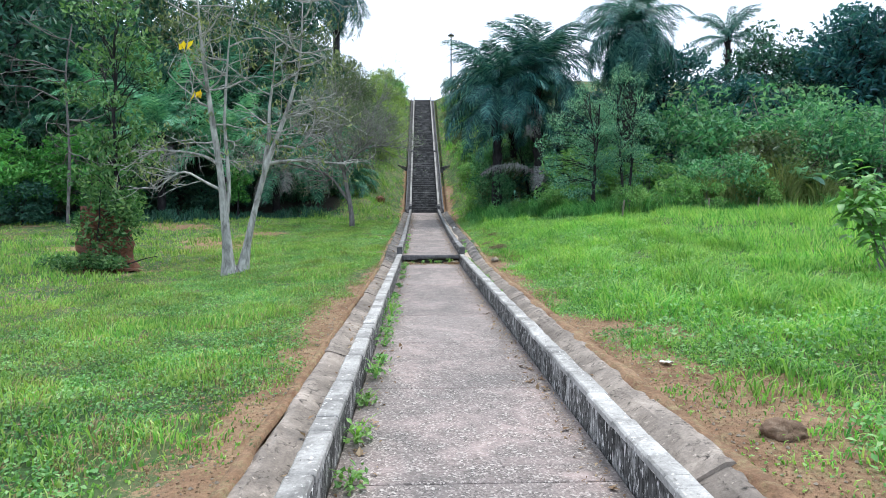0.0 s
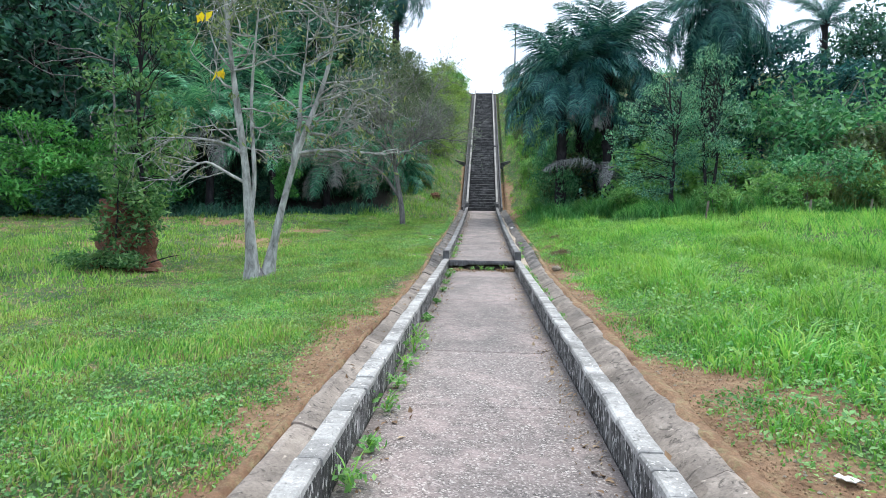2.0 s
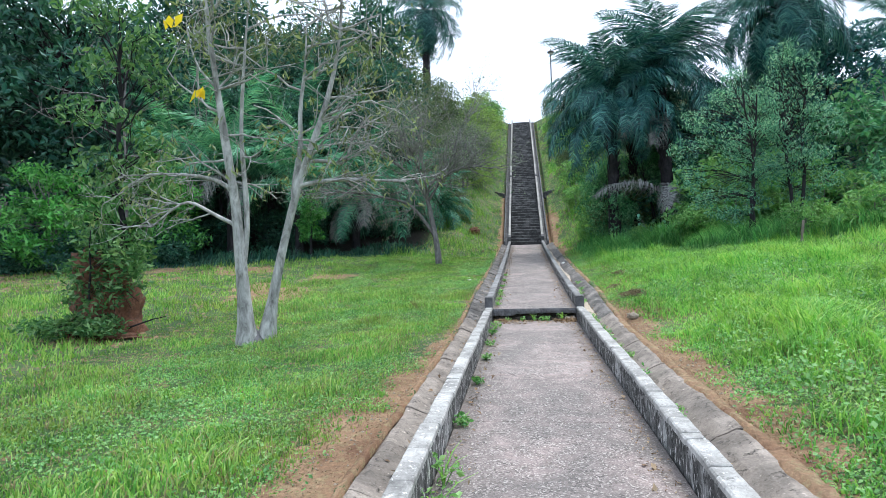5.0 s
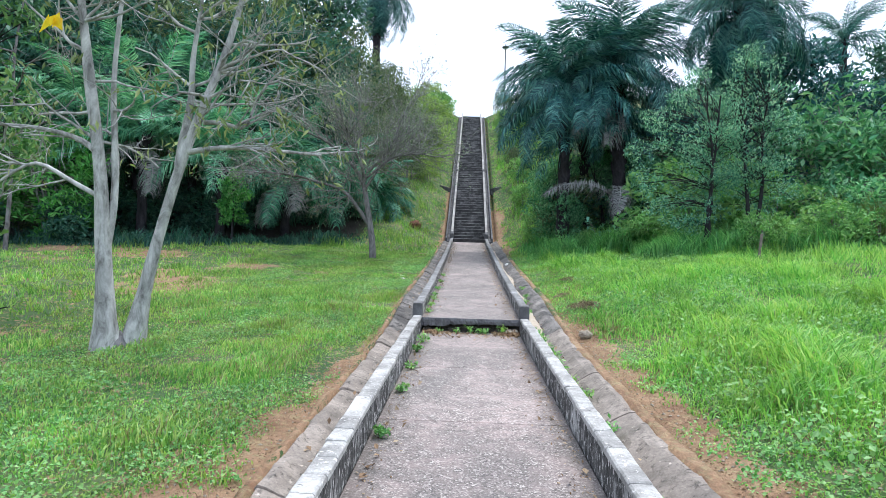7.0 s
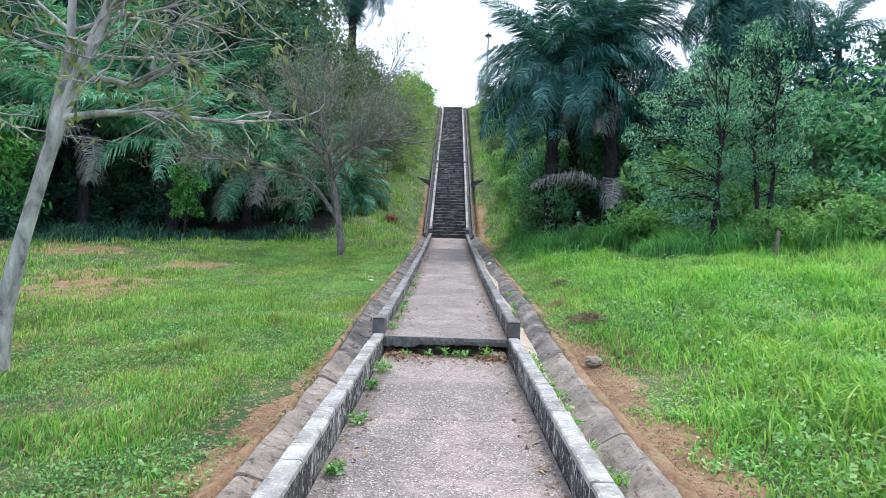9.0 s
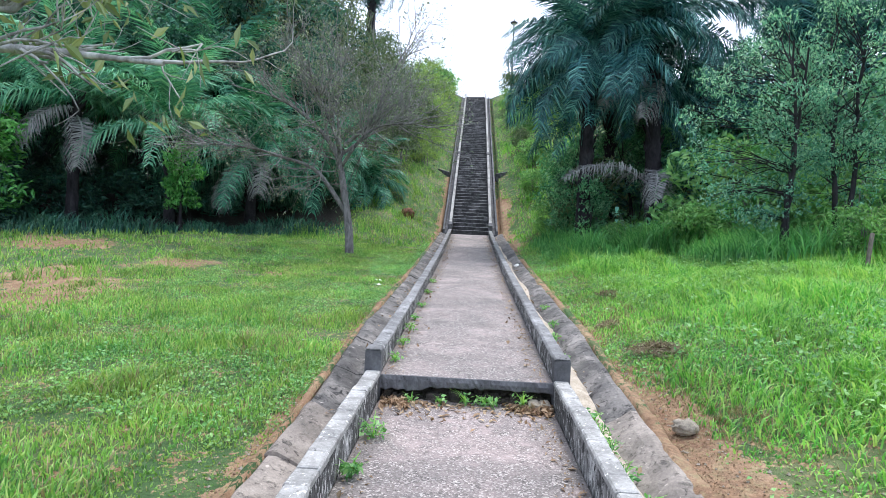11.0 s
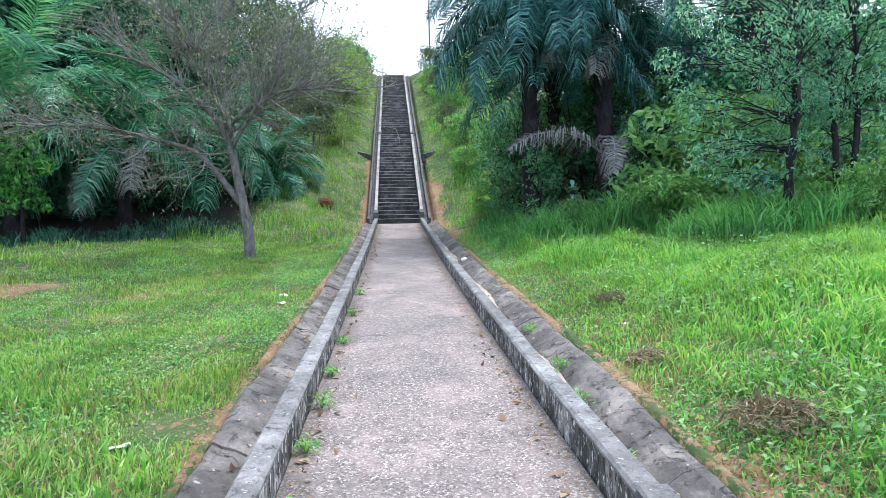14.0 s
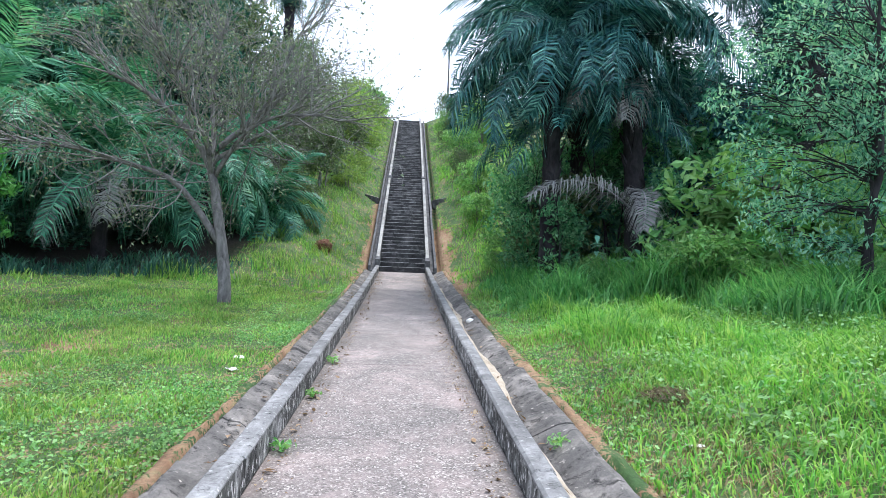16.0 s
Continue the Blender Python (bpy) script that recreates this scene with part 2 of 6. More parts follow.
def earth(name, colors, scale=3.0, depth=0.03):
    m, nt, bs = material(name)
    vec = coords(nt)
    a = noise_of(nt, vec, scale, 8, 0.7, 0.3)
    fine = noise_of(nt, vec, scale * 14, 6, 0.7)
    col = ramp(nt, a, [(0.3, colors[0]), (0.5, colors[1]), (0.7, colors[2])])
    col = mix(nt, 0.6, col, ramp(nt, fine, [(0.3, GREY(0.25)), (0.7, GREY(0.75))]), "OVERLAY")
    nt.links.new(col, bs.inputs["Base Color"])
    bs.inputs["Roughness"].default_value = 0.95
    bump(nt, bs, mix(nt, 0.5, a, fine), 0.8, depth)
    return m


def ground_material():
    """Grassy earth; bare orange soil where the sheet's own bare-soil layer says so."""
    m, nt, bs = material("grassy_earth")
    vec = coords(nt)
    at = nt.nodes.new("ShaderNodeAttribute")
    at.attribute_name = "bare_soil"
    lo, hi = noise_of(nt, vec, 0.8, 6, 0.65), noise_of(nt, vec, 22.0, 8, 0.75)
    green = ramp(nt, lo, [(0.3, (0.025, 0.065, 0.018)), (0.5, (0.055, 0.115, 0.03)), (0.7, (0.14, 0.16, 0.065))])
    soil = ramp(nt, noise_of(nt, vec, 1.7, 6, 0.7, 0.4), [(0.3, (0.15, 0.072, 0.038)), (0.5, (0.27, 0.162, 0.092)), (0.7, (0.37, 0.245, 0.148))])
    ad = nt.nodes.new("ShaderNodeMath")
    ad.operation = "MULTIPLY_ADD"
    nt.links.new(hi, ad.inputs[0])
    ad.inputs[1].default_value = 0.9
    nt.links.new(at.outputs["Fac"], ad.inputs[2])
    ad2 = nt.nodes.new("ShaderNodeMath")
    ad2.operation = "MULTIPLY_ADD"
    nt.links.new(noise_of(nt, vec, 5.0, 6, 0.7), ad2.inputs[0])
    ad2.inputs[1].default_value = 0.9
    nt.links.new(ad.outputs[0], ad2.inputs[2])
    soil = mix(nt, ramp(nt, noise_of(nt, vec, 9.0, 8, 0.8), [(0.5, GREY(0)), (0.62, GREY(0.8))]), soil, (0.30, 0.25, 0.13))
    col = mix(nt, ramp(nt, ad2.outputs[0], [(0.3, GREY(0)), (0.98, GREY(0.0)), (1.32, GREY(1))]), green, soil)
    # near-black brown stands in for the deep shade under the forest trees
    shade_at = nt.nodes.new("ShaderNodeAttribute")
    shade_at.attribute_name = "forest_shade"
    col = mix(nt, shade_at.outputs["Fac"], col, ramp(nt, noise_of(nt, vec, 6.0, 8, 0.75), [(0.35, (0.010, 0.008, 0.007)), (0.55, (0.02, 0.016, 0.012)), (0.72, (0.045, 0.034, 0.024))]))
    col = mix(nt, 0.7, col, ramp(nt, hi, [(0.3, GREY(0.22)), (0.7, GREY(0.78))]), "OVERLAY")
    nt.links.new(col, bs.inputs["Base Color"])
    bs.inputs["Roughness"].default_value = 0.95
    bump(nt, bs, hi, 0.8, 0.03)
    return m


def plain(name, color, rough=0.6, metal=0.0, grain=30.0):
    m, nt, bs = material(name)
    vec = coords(nt)
    col = mix(nt, 0.5, color, ramp(nt, noise_of(nt, vec, grain, 5, 0.7), [(0.3, GREY(0.3)), (0.7, GREY(0.7))]), "OVERLAY")
    nt.links.new(col, bs.inputs["Base Color"])
    bs.inputs["Roughness"].default_value, bs.inputs["Metallic"].default_value = rough, metal
    return m


M_GROUND = ground_material()
M_PATH = pebble_concrete()
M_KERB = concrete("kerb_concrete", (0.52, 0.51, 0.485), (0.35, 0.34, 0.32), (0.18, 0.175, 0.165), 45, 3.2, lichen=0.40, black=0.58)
M_KERB_DARK = concrete("upper_kerb_concrete", (0.34, 0.335, 0.33), (0.205, 0.202, 0.20), (0.10, 0.098, 0.096), 45, 2.8, lichen=0.38, black=0.55)
M_SOIL = earth("bare_orange_soil", ((0.16, 0.095, 0.052), (0.28, 0.18, 0.105), (0.42, 0.31, 0.20)), 9.0, 0.03)
M_SILT = earth("pale_silt", ((0.30, 0.25, 0.18), (0.46, 0.39, 0.30), (0.58, 0.51, 0.41)), 6.0, 0.02)
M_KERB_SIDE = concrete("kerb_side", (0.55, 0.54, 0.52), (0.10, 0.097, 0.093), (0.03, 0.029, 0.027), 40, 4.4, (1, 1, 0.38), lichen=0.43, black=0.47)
M_GUTTER = concrete("gutter_concrete", (0.32, 0.29, 0.26), (0.135, 0.125, 0.116), (0.05, 0.047, 0.044), 50, 1.8, lichen=0.36, black=0.52)
M_GUTTER_LOW = concrete("sandy_gutter_concrete", (0.40, 0.345, 0.295), (0.26, 0.223, 0.19), (0.14, 0.122, 0.104), 50, 2.4, lichen=0.36, black=0.54)
M_STEP = concrete("step_concrete", (0.17, 0.168, 0.168), (0.05, 0.05, 0.052), (0.02, 0.02, 0.021), 40, 2.2, lichen=0.24, black=0.54, paler=0.85)
M_CHEEK = concrete("cheek_concrete", (0.46, 0.45, 0.43), (0.34, 0.33, 0.31), (0.17, 0.165, 0.155), 40, 1.6, lichen=0.36, black=0.62)
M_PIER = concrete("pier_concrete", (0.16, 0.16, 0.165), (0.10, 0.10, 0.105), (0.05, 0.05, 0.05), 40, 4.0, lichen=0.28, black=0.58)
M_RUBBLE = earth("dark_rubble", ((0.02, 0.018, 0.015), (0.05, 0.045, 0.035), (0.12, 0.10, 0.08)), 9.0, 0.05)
M_CLAY = earth("red_clay", ((0.07, 0.032, 0.02), (0.16, 0.07, 0.04), (0.27, 0.135, 0.08)), 6.0, 0.08)
M_STONE = earth("grey_stone", ((0.18, 0.15, 0.12), (0.30, 0.26, 0.20), (0.45, 0.40, 0.33)), 8.0, 0.02)
M_WHITE = plain("white_scrap", (0.75, 0.74, 0.70), 0.6)
M_BARK_PALE = bark("pale_bark", (0.55, 0.55, 0.53), (0.34, 0.34, 0.325), (0.10, 0.098, 0.09), 7.0)
M_BARK_TWIG = bark("twig_bark", (0.25, 0.24, 0.235), (0.15, 0.143, 0.142), (0.065, 0.062, 0.062))
M_BARK_GREY = bark("grey_bark", (0.33, 0.325, 0.31), (0.21, 0.205, 0.195), (0.09, 0.087, 0.082))
M_BARK_DARK = bark("dark_bark", (0.055, 0.050, 0.054), (0.028, 0.026, 0.030), (0.012, 0.011, 0.013), 6.0)
M_DEAD = leafy("dead_leaf", ((0.16, 0.10, 0.06), (0.30, 0.20, 0.12), (0.42, 0.33, 0.22)), 0.8, 0.1)
M_STRAW = leafy("dry_grass", ((0.25, 0.19, 0.10), (0.38, 0.31, 0.17), (0.20, 0.20, 0.08)), 0.7, 0.2)
M_HEAP = leafy("uprooted_grass", ((0.11, 0.085, 0.055), (0.24, 0.19, 0.12), (0.44, 0.37, 0.24)), 0.85, 0.15)
M_YELLOW = leafy("yellow_leaf", ((0.85, 0.60, 0.02), (0.90, 0.70, 0.05)), 0.5, 0.4)
M_GRASS = leafy("grass_blades", ((0.08, 0.25, 0.06), (0.19, 0.46, 0.10), (0.32, 0.58, 0.14), (0.50, 0.61, 0.22)), 0.5, 0.45, 0.6)
M_GRASS_LUSH = leafy("lush_grass_blades", ((0.07, 0.26, 0.05), (0.18, 0.50, 0.10), (0.31, 0.63, 0.15), (0.47, 0.66, 0.22)), 0.5, 0.5, 0.4)
M_WEED = leafy("weed_leaves", ((0.09, 0.27, 0.09), (0.20, 0.46, 0.15), (0.37, 0.61, 0.26)), 0.5, 0.4, 0.4)
M_SEED = leafy("seeding_grass_blades", ((0.12, 0.20, 0.07), (0.20, 0.28, 0.10), (0.32, 0.34, 0.16)), 0.6, 0.35)
M_LEAF_MID = leafy("creeper_leaves", ((0.04, 0.13, 0.045), (0.10, 0.24, 0.085), (0.24, 0.40, 0.17)), 0.45, 0.35)
M_LEAF_PALE = leafy("pale_olive_leaves", ((0.14, 0.27, 0.07), (0.26, 0.42, 0.11), (0.45, 0.56, 0.19)), 0.55, 0.4)
M_REED = leafy("rank_grass_blades", ((0.06, 0.22, 0.07), (0.13, 0.39, 0.13), (0.27, 0.55, 0.22)), 0.5, 0.5)
M_LEAF_BRIGHT = leafy("bright_leaves", ((0.04, 0.19, 0.045), (0.10, 0.36, 0.08), (0.22, 0.52, 0.16)), 0.45, 0.35)
M_LEAF_OLIVE = leafy("olive_leaves", ((0.06, 0.11, 0.055), (0.11, 0.18, 0.08), (0.21, 0.26, 0.135)), 0.5, 0.3)
M_LEAF_DARK = leafy("dark_leaves", ((0.016, 0.07, 0.058), (0.036, 0.138, 0.10), (0.10, 0.23, 0.16)), 0.45, 0.3)
# the blue of haze and shadow is put into the next two leaf colours
M_LEAF_BLUE = leafy("hazed_leaves", ((0.014, 0.08, 0.105), (0.03, 0.135, 0.155), (0.07, 0.22, 0.21)), 0.45, 0.3)
M_LEAF_LIGHT = leafy("light_leaves", ((0.05, 0.19, 0.155), (0.16, 0.42, 0.34), (0.42, 0.68, 0.57)), 0.4, 0.6)
M_LEAF_VINE = leafy("vine_leaves", ((0.04, 0.18, 0.09), (0.12, 0.36, 0.19), (0.30, 0.56, 0.34)), 0.45, 0.5)
M_LEAF_SHRUB = leafy("yellowish_shrub_leaves", ((0.06, 0.20, 0.05), (0.14, 0.36, 0.10), (0.32, 0.52, 0.18)), 0.42, 0.35)
M_LEAF_HANG = leafy("hanging_olive_leaves", ((0.10, 0.15, 0.06), (0.19, 0.26, 0.11), (0.36, 0.42, 0.20)), 0.5, 0.35)
M_LEAF_BROWN = leafy("brownish_leaves", ((0.095, 0.16, 0.095), (0.18, 0.25, 0.15), (0.32, 0.36, 0.26)), 0.55, 0.25)
# leaflet tones carry painted shade: navy for shadowed fronds, pale for lit tips
M_FROND = leafy("palm_leaflets", ((0.008, 0.052, 0.064), (0.034, 0.155, 0.16), (0.17, 0.41, 0.35)), 0.4, 0.25)
M_FROND_MID = leafy("green_palm_leaflets", ((0.018, 0.11, 0.07), (0.06, 0.26, 0.16), (0.19, 0.46, 0.30)), 0.45, 0.3)
M_FROND_LIGHT = leafy("light_palm_leaflets", ((0.06, 0.26, 0.155), (0.14, 0.43, 0.26), (0.31, 0.61, 0.40)), 0.45, 0.35)
M_FROND_DRY = leafy("dry_palm_leaflets", ((0.19, 0.195, 0.20), (0.33, 0.335, 0.335), (0.13, 0.13, 0.135)), 0.7, 0.15)
M_ROCK = earth("brown_rock", ((0.12, 0.075, 0.05), (0.20, 0.13, 0.085), (0.32, 0.24, 0.17)), 12.0, 0.02)
M_POST = bark("post_wood", (0.30, 0.27, 0.22), (0.20, 0.17, 0.14), (0.10, 0.09, 0.07), 14)
M_METAL = plain("dull_metal", (0.10, 0.10, 0.10), 0.6, 0.5)
M_LENS = plain("lamp_glass", (0.55, 0.55, 0.52), 0.3)


# ---- lie of the land ----
STEP_Y, STAIR_Y, STAIR_TOP = 1.77, 21.3, 47.7
LIP_Z, FOOT_Z, RISE_PER_M = 0.68, 2.52, 0.4746


def path_z(y):
    """Height of the paving and, beyond it, of the stairs' line of noses."""
    y = np.asarray(y, dtype=float)
    d = y - STEP_Y
    up = LIP_Z + 0.0717 * d + 0.00115 * d * d
    low = 0.04 * (np.maximum(y, -45) + 9.5)
    hill = FOOT_Z + RISE_PER_M * (np.minimum(y, STAIR_TOP) - STAIR_Y)
    return np.where(y < STEP_Y, low, np.where(y < STAIR_Y, up, hill))


def drain_z(y):
    """Height of the drain's bed line: it eases past the single step."""
    y = np.asarray(y, dtype=float)
    w = smooth01(-1.2, 4.2, y)
    d = y - STEP_Y
    bed = 0.04 * (np.maximum(y, -45) + 9.5) * (1 - w) + (LIP_Z + 0.0717 * d + 0.00115 * d * d) * w
    return np.where(y < STAIR_Y, bed, path_z(y))


def ground_z(x, y):
    x, y = np.broadcast_arrays(np.asarray(x, dtype=float), np.asarray(y, dtype=float))
    # the soil passes the step in a gentle ramp, and the hill rounds off at the top
    w = smooth01(-3.5, 5.5, y)
    d = y - STEP_Y
    p = (0.04 * (np.maximum(y, -45) + 9.5)) * (1 - w) + (LIP_Z + 0.0717 * d + 0.00115 * d * d) * w
    foot = smooth01(19.0, 23.0, y)
    p = np.where(y > 19.0, p * (1 - foot) + (FOOT_Z + RISE_PER_M * (np.minimum(y, STAIR_TOP + 0.3) - STAIR_Y)) * foot, p)
    u = np.maximum(-1.20 - x, 0)
    left = -0.07 + 0.5 * np.minimum(u, 2.2) * smooth01(15.5, 21.5, y) - 0.03 * np.minimum(u, 4) * (1 - smooth01(4, 14, y)) + 0.28 * smooth01(2.5, 7.0, u) * smooth01(5, 14, y)
    v = np.maximum(x - 1.37, 0)
    slope = 0.05 + 0.14 * smooth01(-12, 7, y) - 0.10 * smooth01(8, 13, y) + 0.33 * smooth01(15.5, 21, y)
    reach = 5 * np.tanh(v / 5)
    right = -0.02 + slope * reach
    z = p + np.where(x < 0, left, right)
    z = z + 0.05 * (vnoise(x, y, 1.1, 3) - 0.5) + 0.10 * (vnoise(x, y, 4.0, 4) - 0.5) * smooth01(2.0, 4.0, np.abs(x))
    under = (x > -1.20) & (x < 1.37) & (y < STAIR_TOP + 0.5)
    return np.where(under, path_z(y) - 0.42, z)


def bare_soil(x, y):
    """1 where feet and rain have bared the soil."""
    x, y = np.broadcast_arrays(np.asarray(x, dtype=float), np.asarray(y, dtype=float))
    n = 0.25 * vnoise(x, y, 0.16, 15) + 0.40 * vnoise(x, y, 0.45, 11) + 0.35 * vnoise(x, y, 1.5, 12)
    wl = 0.16 + 0.38 * smooth01(2, -6, y)
    dl = (-1.22 - x) / wl
    wr = 0.24 + 0.20 * smooth01(5, 2, y) + 0.8 * smooth01(-3, -10, y) + 0.15 * smooth01(3, 5, y) * smooth01(9, 7, y) + 0.25 * smooth01(15, 18, y)
    wr = wr * (1 - 0.45 * smooth01(1.5, 4.0, y) * smooth01(15, 12, y))
    dr = (x - 1.33) / wr
    s = np.where(x < 0, 1.05 - dl, 1.05 - dr) + (n - 0.5) * 2.3
    s = s * np.where(x < 0, smooth01(30, 21, y), smooth01(27, 23, y))
    far = 0.42 * smooth01(0.55, 0.80, 0.7 * vnoise(x, y, 1.5, 13) + 0.3 * vnoise(x, y, 0.4, 14)) * smooth01(-2.5, -4, x) * smooth01(-3, 3, y) * smooth01(17, 12, y)
    return np.clip(np.maximum(s * 1.2, far), 0, 1)


def forest_shade(x, y):
    """1 where the shade under the trees is painted into the ground as near-black litter."""
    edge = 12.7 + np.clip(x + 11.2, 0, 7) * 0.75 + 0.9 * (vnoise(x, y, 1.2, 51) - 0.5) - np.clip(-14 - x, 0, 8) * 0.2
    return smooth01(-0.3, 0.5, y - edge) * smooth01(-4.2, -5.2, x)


def spaced(dense0, dense1, step, far0, far1, grow=1.35):
    mid = list(np.arange(dense0, dense1 + 1e-6, step))
    hi, s = [dense1], step
    while hi[-1] < far1:
        s *= grow
        hi.append(hi[-1] + s)
    lo, s = [dense0], step
    while lo[-1] > far0:
        s *= grow
        lo.append(lo[-1] - s)
    return np.array(lo[:0:-1] + mid + hi[1:])


gx = spaced(-9.0, 9.0, 0.15, -1800, 1800)
gx = np.sort(np.concatenate([gx, [-1.205, -1.195, 1.365, 1.375]]))
gy = np.sort(np.concatenate([spaced(-16.0, 52.0, 0.22, -1800, 1800), [STAIR_TOP + 0.49, STAIR_TOP + 0.51]]))
GX, GY = np.meshgrid(gx, gy, indexing="ij")
GZ = ground_z(GX, GY)
I, J = np.meshgrid(np.arange(len(gx) - 1), np.arange(len(gy) - 1), indexing="ij")
K = len(gy)
ground_me = mesh_of("ground", np.stack([GX, GY, GZ], -1).reshape(-1, 3), np.stack([I * K + J, (I + 1) * K + J, (I + 1) * K + J + 1, I * K + J + 1], -1).reshape(-1, 4), True)
ground_me.attributes.new("bare_soil", "FLOAT", "POINT").data.foreach_set("value", bare_soil(GX, GY).astype(np.float32).ravel())
ground_me.attributes.new("forest_shade", "FLOAT", "POINT").data.foreach_set("value", forest_shade(GX, GY).astype(np.float32).ravel())
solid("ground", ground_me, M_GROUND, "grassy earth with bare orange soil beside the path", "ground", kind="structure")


# ---- plants: builders ----
def leaves(rng, centres, spread, size, droop=0.3, flat=0.5, slim=0.42):
    """Leaf blades scattered about centres: kite-shaped quads."""
    c = np.asarray(centres, dtype=float)
    n = len(c)
    p = c + rng.normal(0, 1, (n, 3)) * np.asarray(spread)
    d = rng.normal(0, 1, (n, 3))
    d[:, 2] = d[:, 2] * 0.6 - droop
    d /= np.linalg.norm(d, axis=1)[:, None]
    nn = rng.normal(0, 1, (n, 3)) * (1 - flat)
    nn[:, 2] += flat
    s = np.cross(d, nn)
    s /= np.linalg.norm(s, axis=1)[:, None] + 1e-9
    up = np.cross(s, d)
    L = (size * rng.uniform(0.6, 1.35, n))[:, None]
    w = L * slim * 0.5 * rng.uniform(0.8, 1.2, n)[:, None]
    a, t = p - d * L * 0.5, p + d * L * 0.5 - up * L * 0.12
    m = p + up * L * 0.05 - d * L * 0.05
    v = np.stack([a, m - s * w, t, m + s * w], 1).reshape(-1, 3)
    return v, np.arange(n * 4).reshape(n, 4)


def clump_points(rng, clumps, radii, per):
    """Points for leaves inside uneven, flattened clumps, thicker near their skin."""
    out = []
    for c, r in zip(clumps, radii):
        k = max(3, int(per * (r / np.mean(radii)) ** 2))
        d = rng.normal(0, 1, (k, 3))
        d /= np.linalg.norm(d, axis=1)[:, None]
        q = rng.uniform(0.25, 1.0, k)[:, None] ** 0.5
        out.append(np.asarray(c) + d * q * r * np.array([1.15, 1.15, 0.75]))
    return np.concatenate(out)


def limb(pile, rng, a, b, r0, r1, sag=0.15, n=6, sides=6, wobble=0.06):
    a, b = np.asarray(a, dtype=float), np.asarray(b, dtype=float)
    t = np.linspace(0, 1, n)[:, None]
    p = a + (b - a) * t
    p[:, 2:] += np.sin(t * np.pi) * sag * np.linalg.norm(b - a)
    p[1:-1] += rng.normal(0, wobble, (n - 2, 3)) * np.linalg.norm(b - a) * 0.5
    pile.add(*tube(p, np.linspace(r0, r1, n), sides))
    return p


def crown_tree(name, place, height, crown_c, crown_r, n_clumps, per, leaf, bark_m, leaf_m, seed, label, trunk_r=0.14, clump_r=0.8, droop=0.35, slim=0.42, stems=1, group="", category="tree", spread=0.25):
    """A tree or bush: stems, limbs to each clump, and clumps of leaves with gaps."""
    rng = np.random.default_rng(seed)
    root = thing(name, place, label, category, group)
    d = rng.normal(0, 1, (n_clumps, 3))
    d /= np.linalg.norm(d, axis=1)[:, None]
    q = rng.uniform(0.2, 1.0, n_clumps)[:, None] ** 0.45
    cl = np.array(crown_c) + d * q * np.array(crown_r)
    cl[:, 2] = np.maximum(cl[:, 2], 0.25)
    rr = clump_r * rng.uniform(0.55, 1.35, n_clumps)
    wood, tops = Pile(), []
    for s in range(stems):
        lean = np.array([rng.normal(0, spread if stems > 1 else 0.06), rng.normal(0, spread if stems > 1 else 0.06), 0]) * height
        foot = np.array([rng.normal(0, 0.12), rng.normal(0, 0.12), -0.15]) if stems > 1 else np.array([0, 0, -0.15])
        top = np.array([crown_c[0], crown_c[1], 0]) * 0.8 + lean * 0.6 + np.array([0, 0, height * 0.82])
        pts = resample([foot, foot * 0.9 + lean * 0.15 + np.array([0, 0, height * 0.35]), top], 10)
        pts[2:-1] += rng.normal(0, 0.03, (7, 3)) * height * 0.2
        rad = np.linspace(trunk_r, trunk_r * 0.3, 10)
        rad[0] *= 1.4
        wood.add(*tube(pts, rad, 8))
        tops.append(pts)
    part("trunk", wood.mesh("trunk", True), bark_m, root)
    limbs = Pile()
    for c in cl:
        st = tops[rng.integers(len(tops))]
        k = int(np.clip(np.searchsorted(st[:, 2], c[2] * 0.75), 2, 8))
        p = limb(limbs, rng, st[k], c, trunk_r * 0.22, trunk_r * 0.05, 0.08, 6, 5)
        for _ in range(3):
            limb(limbs, rng, p[rng.integers(2, 5)], c + rng.normal(0, 0.5, 3) * clump_r, trunk_r * 0.12, 0.004, 0.05, 4, 4)
    part("branching", limbs.mesh("branching", True), bark_m, root)
    pts = clump_points(rng, cl, rr, per)
    v, f = leaves(rng, pts, 0.08 * clump_r, leaf, droop, 0.5, slim)
    part("crown", mesh_of("crown", v, f), leaf_m, root)
    return root


FRONDS = {}


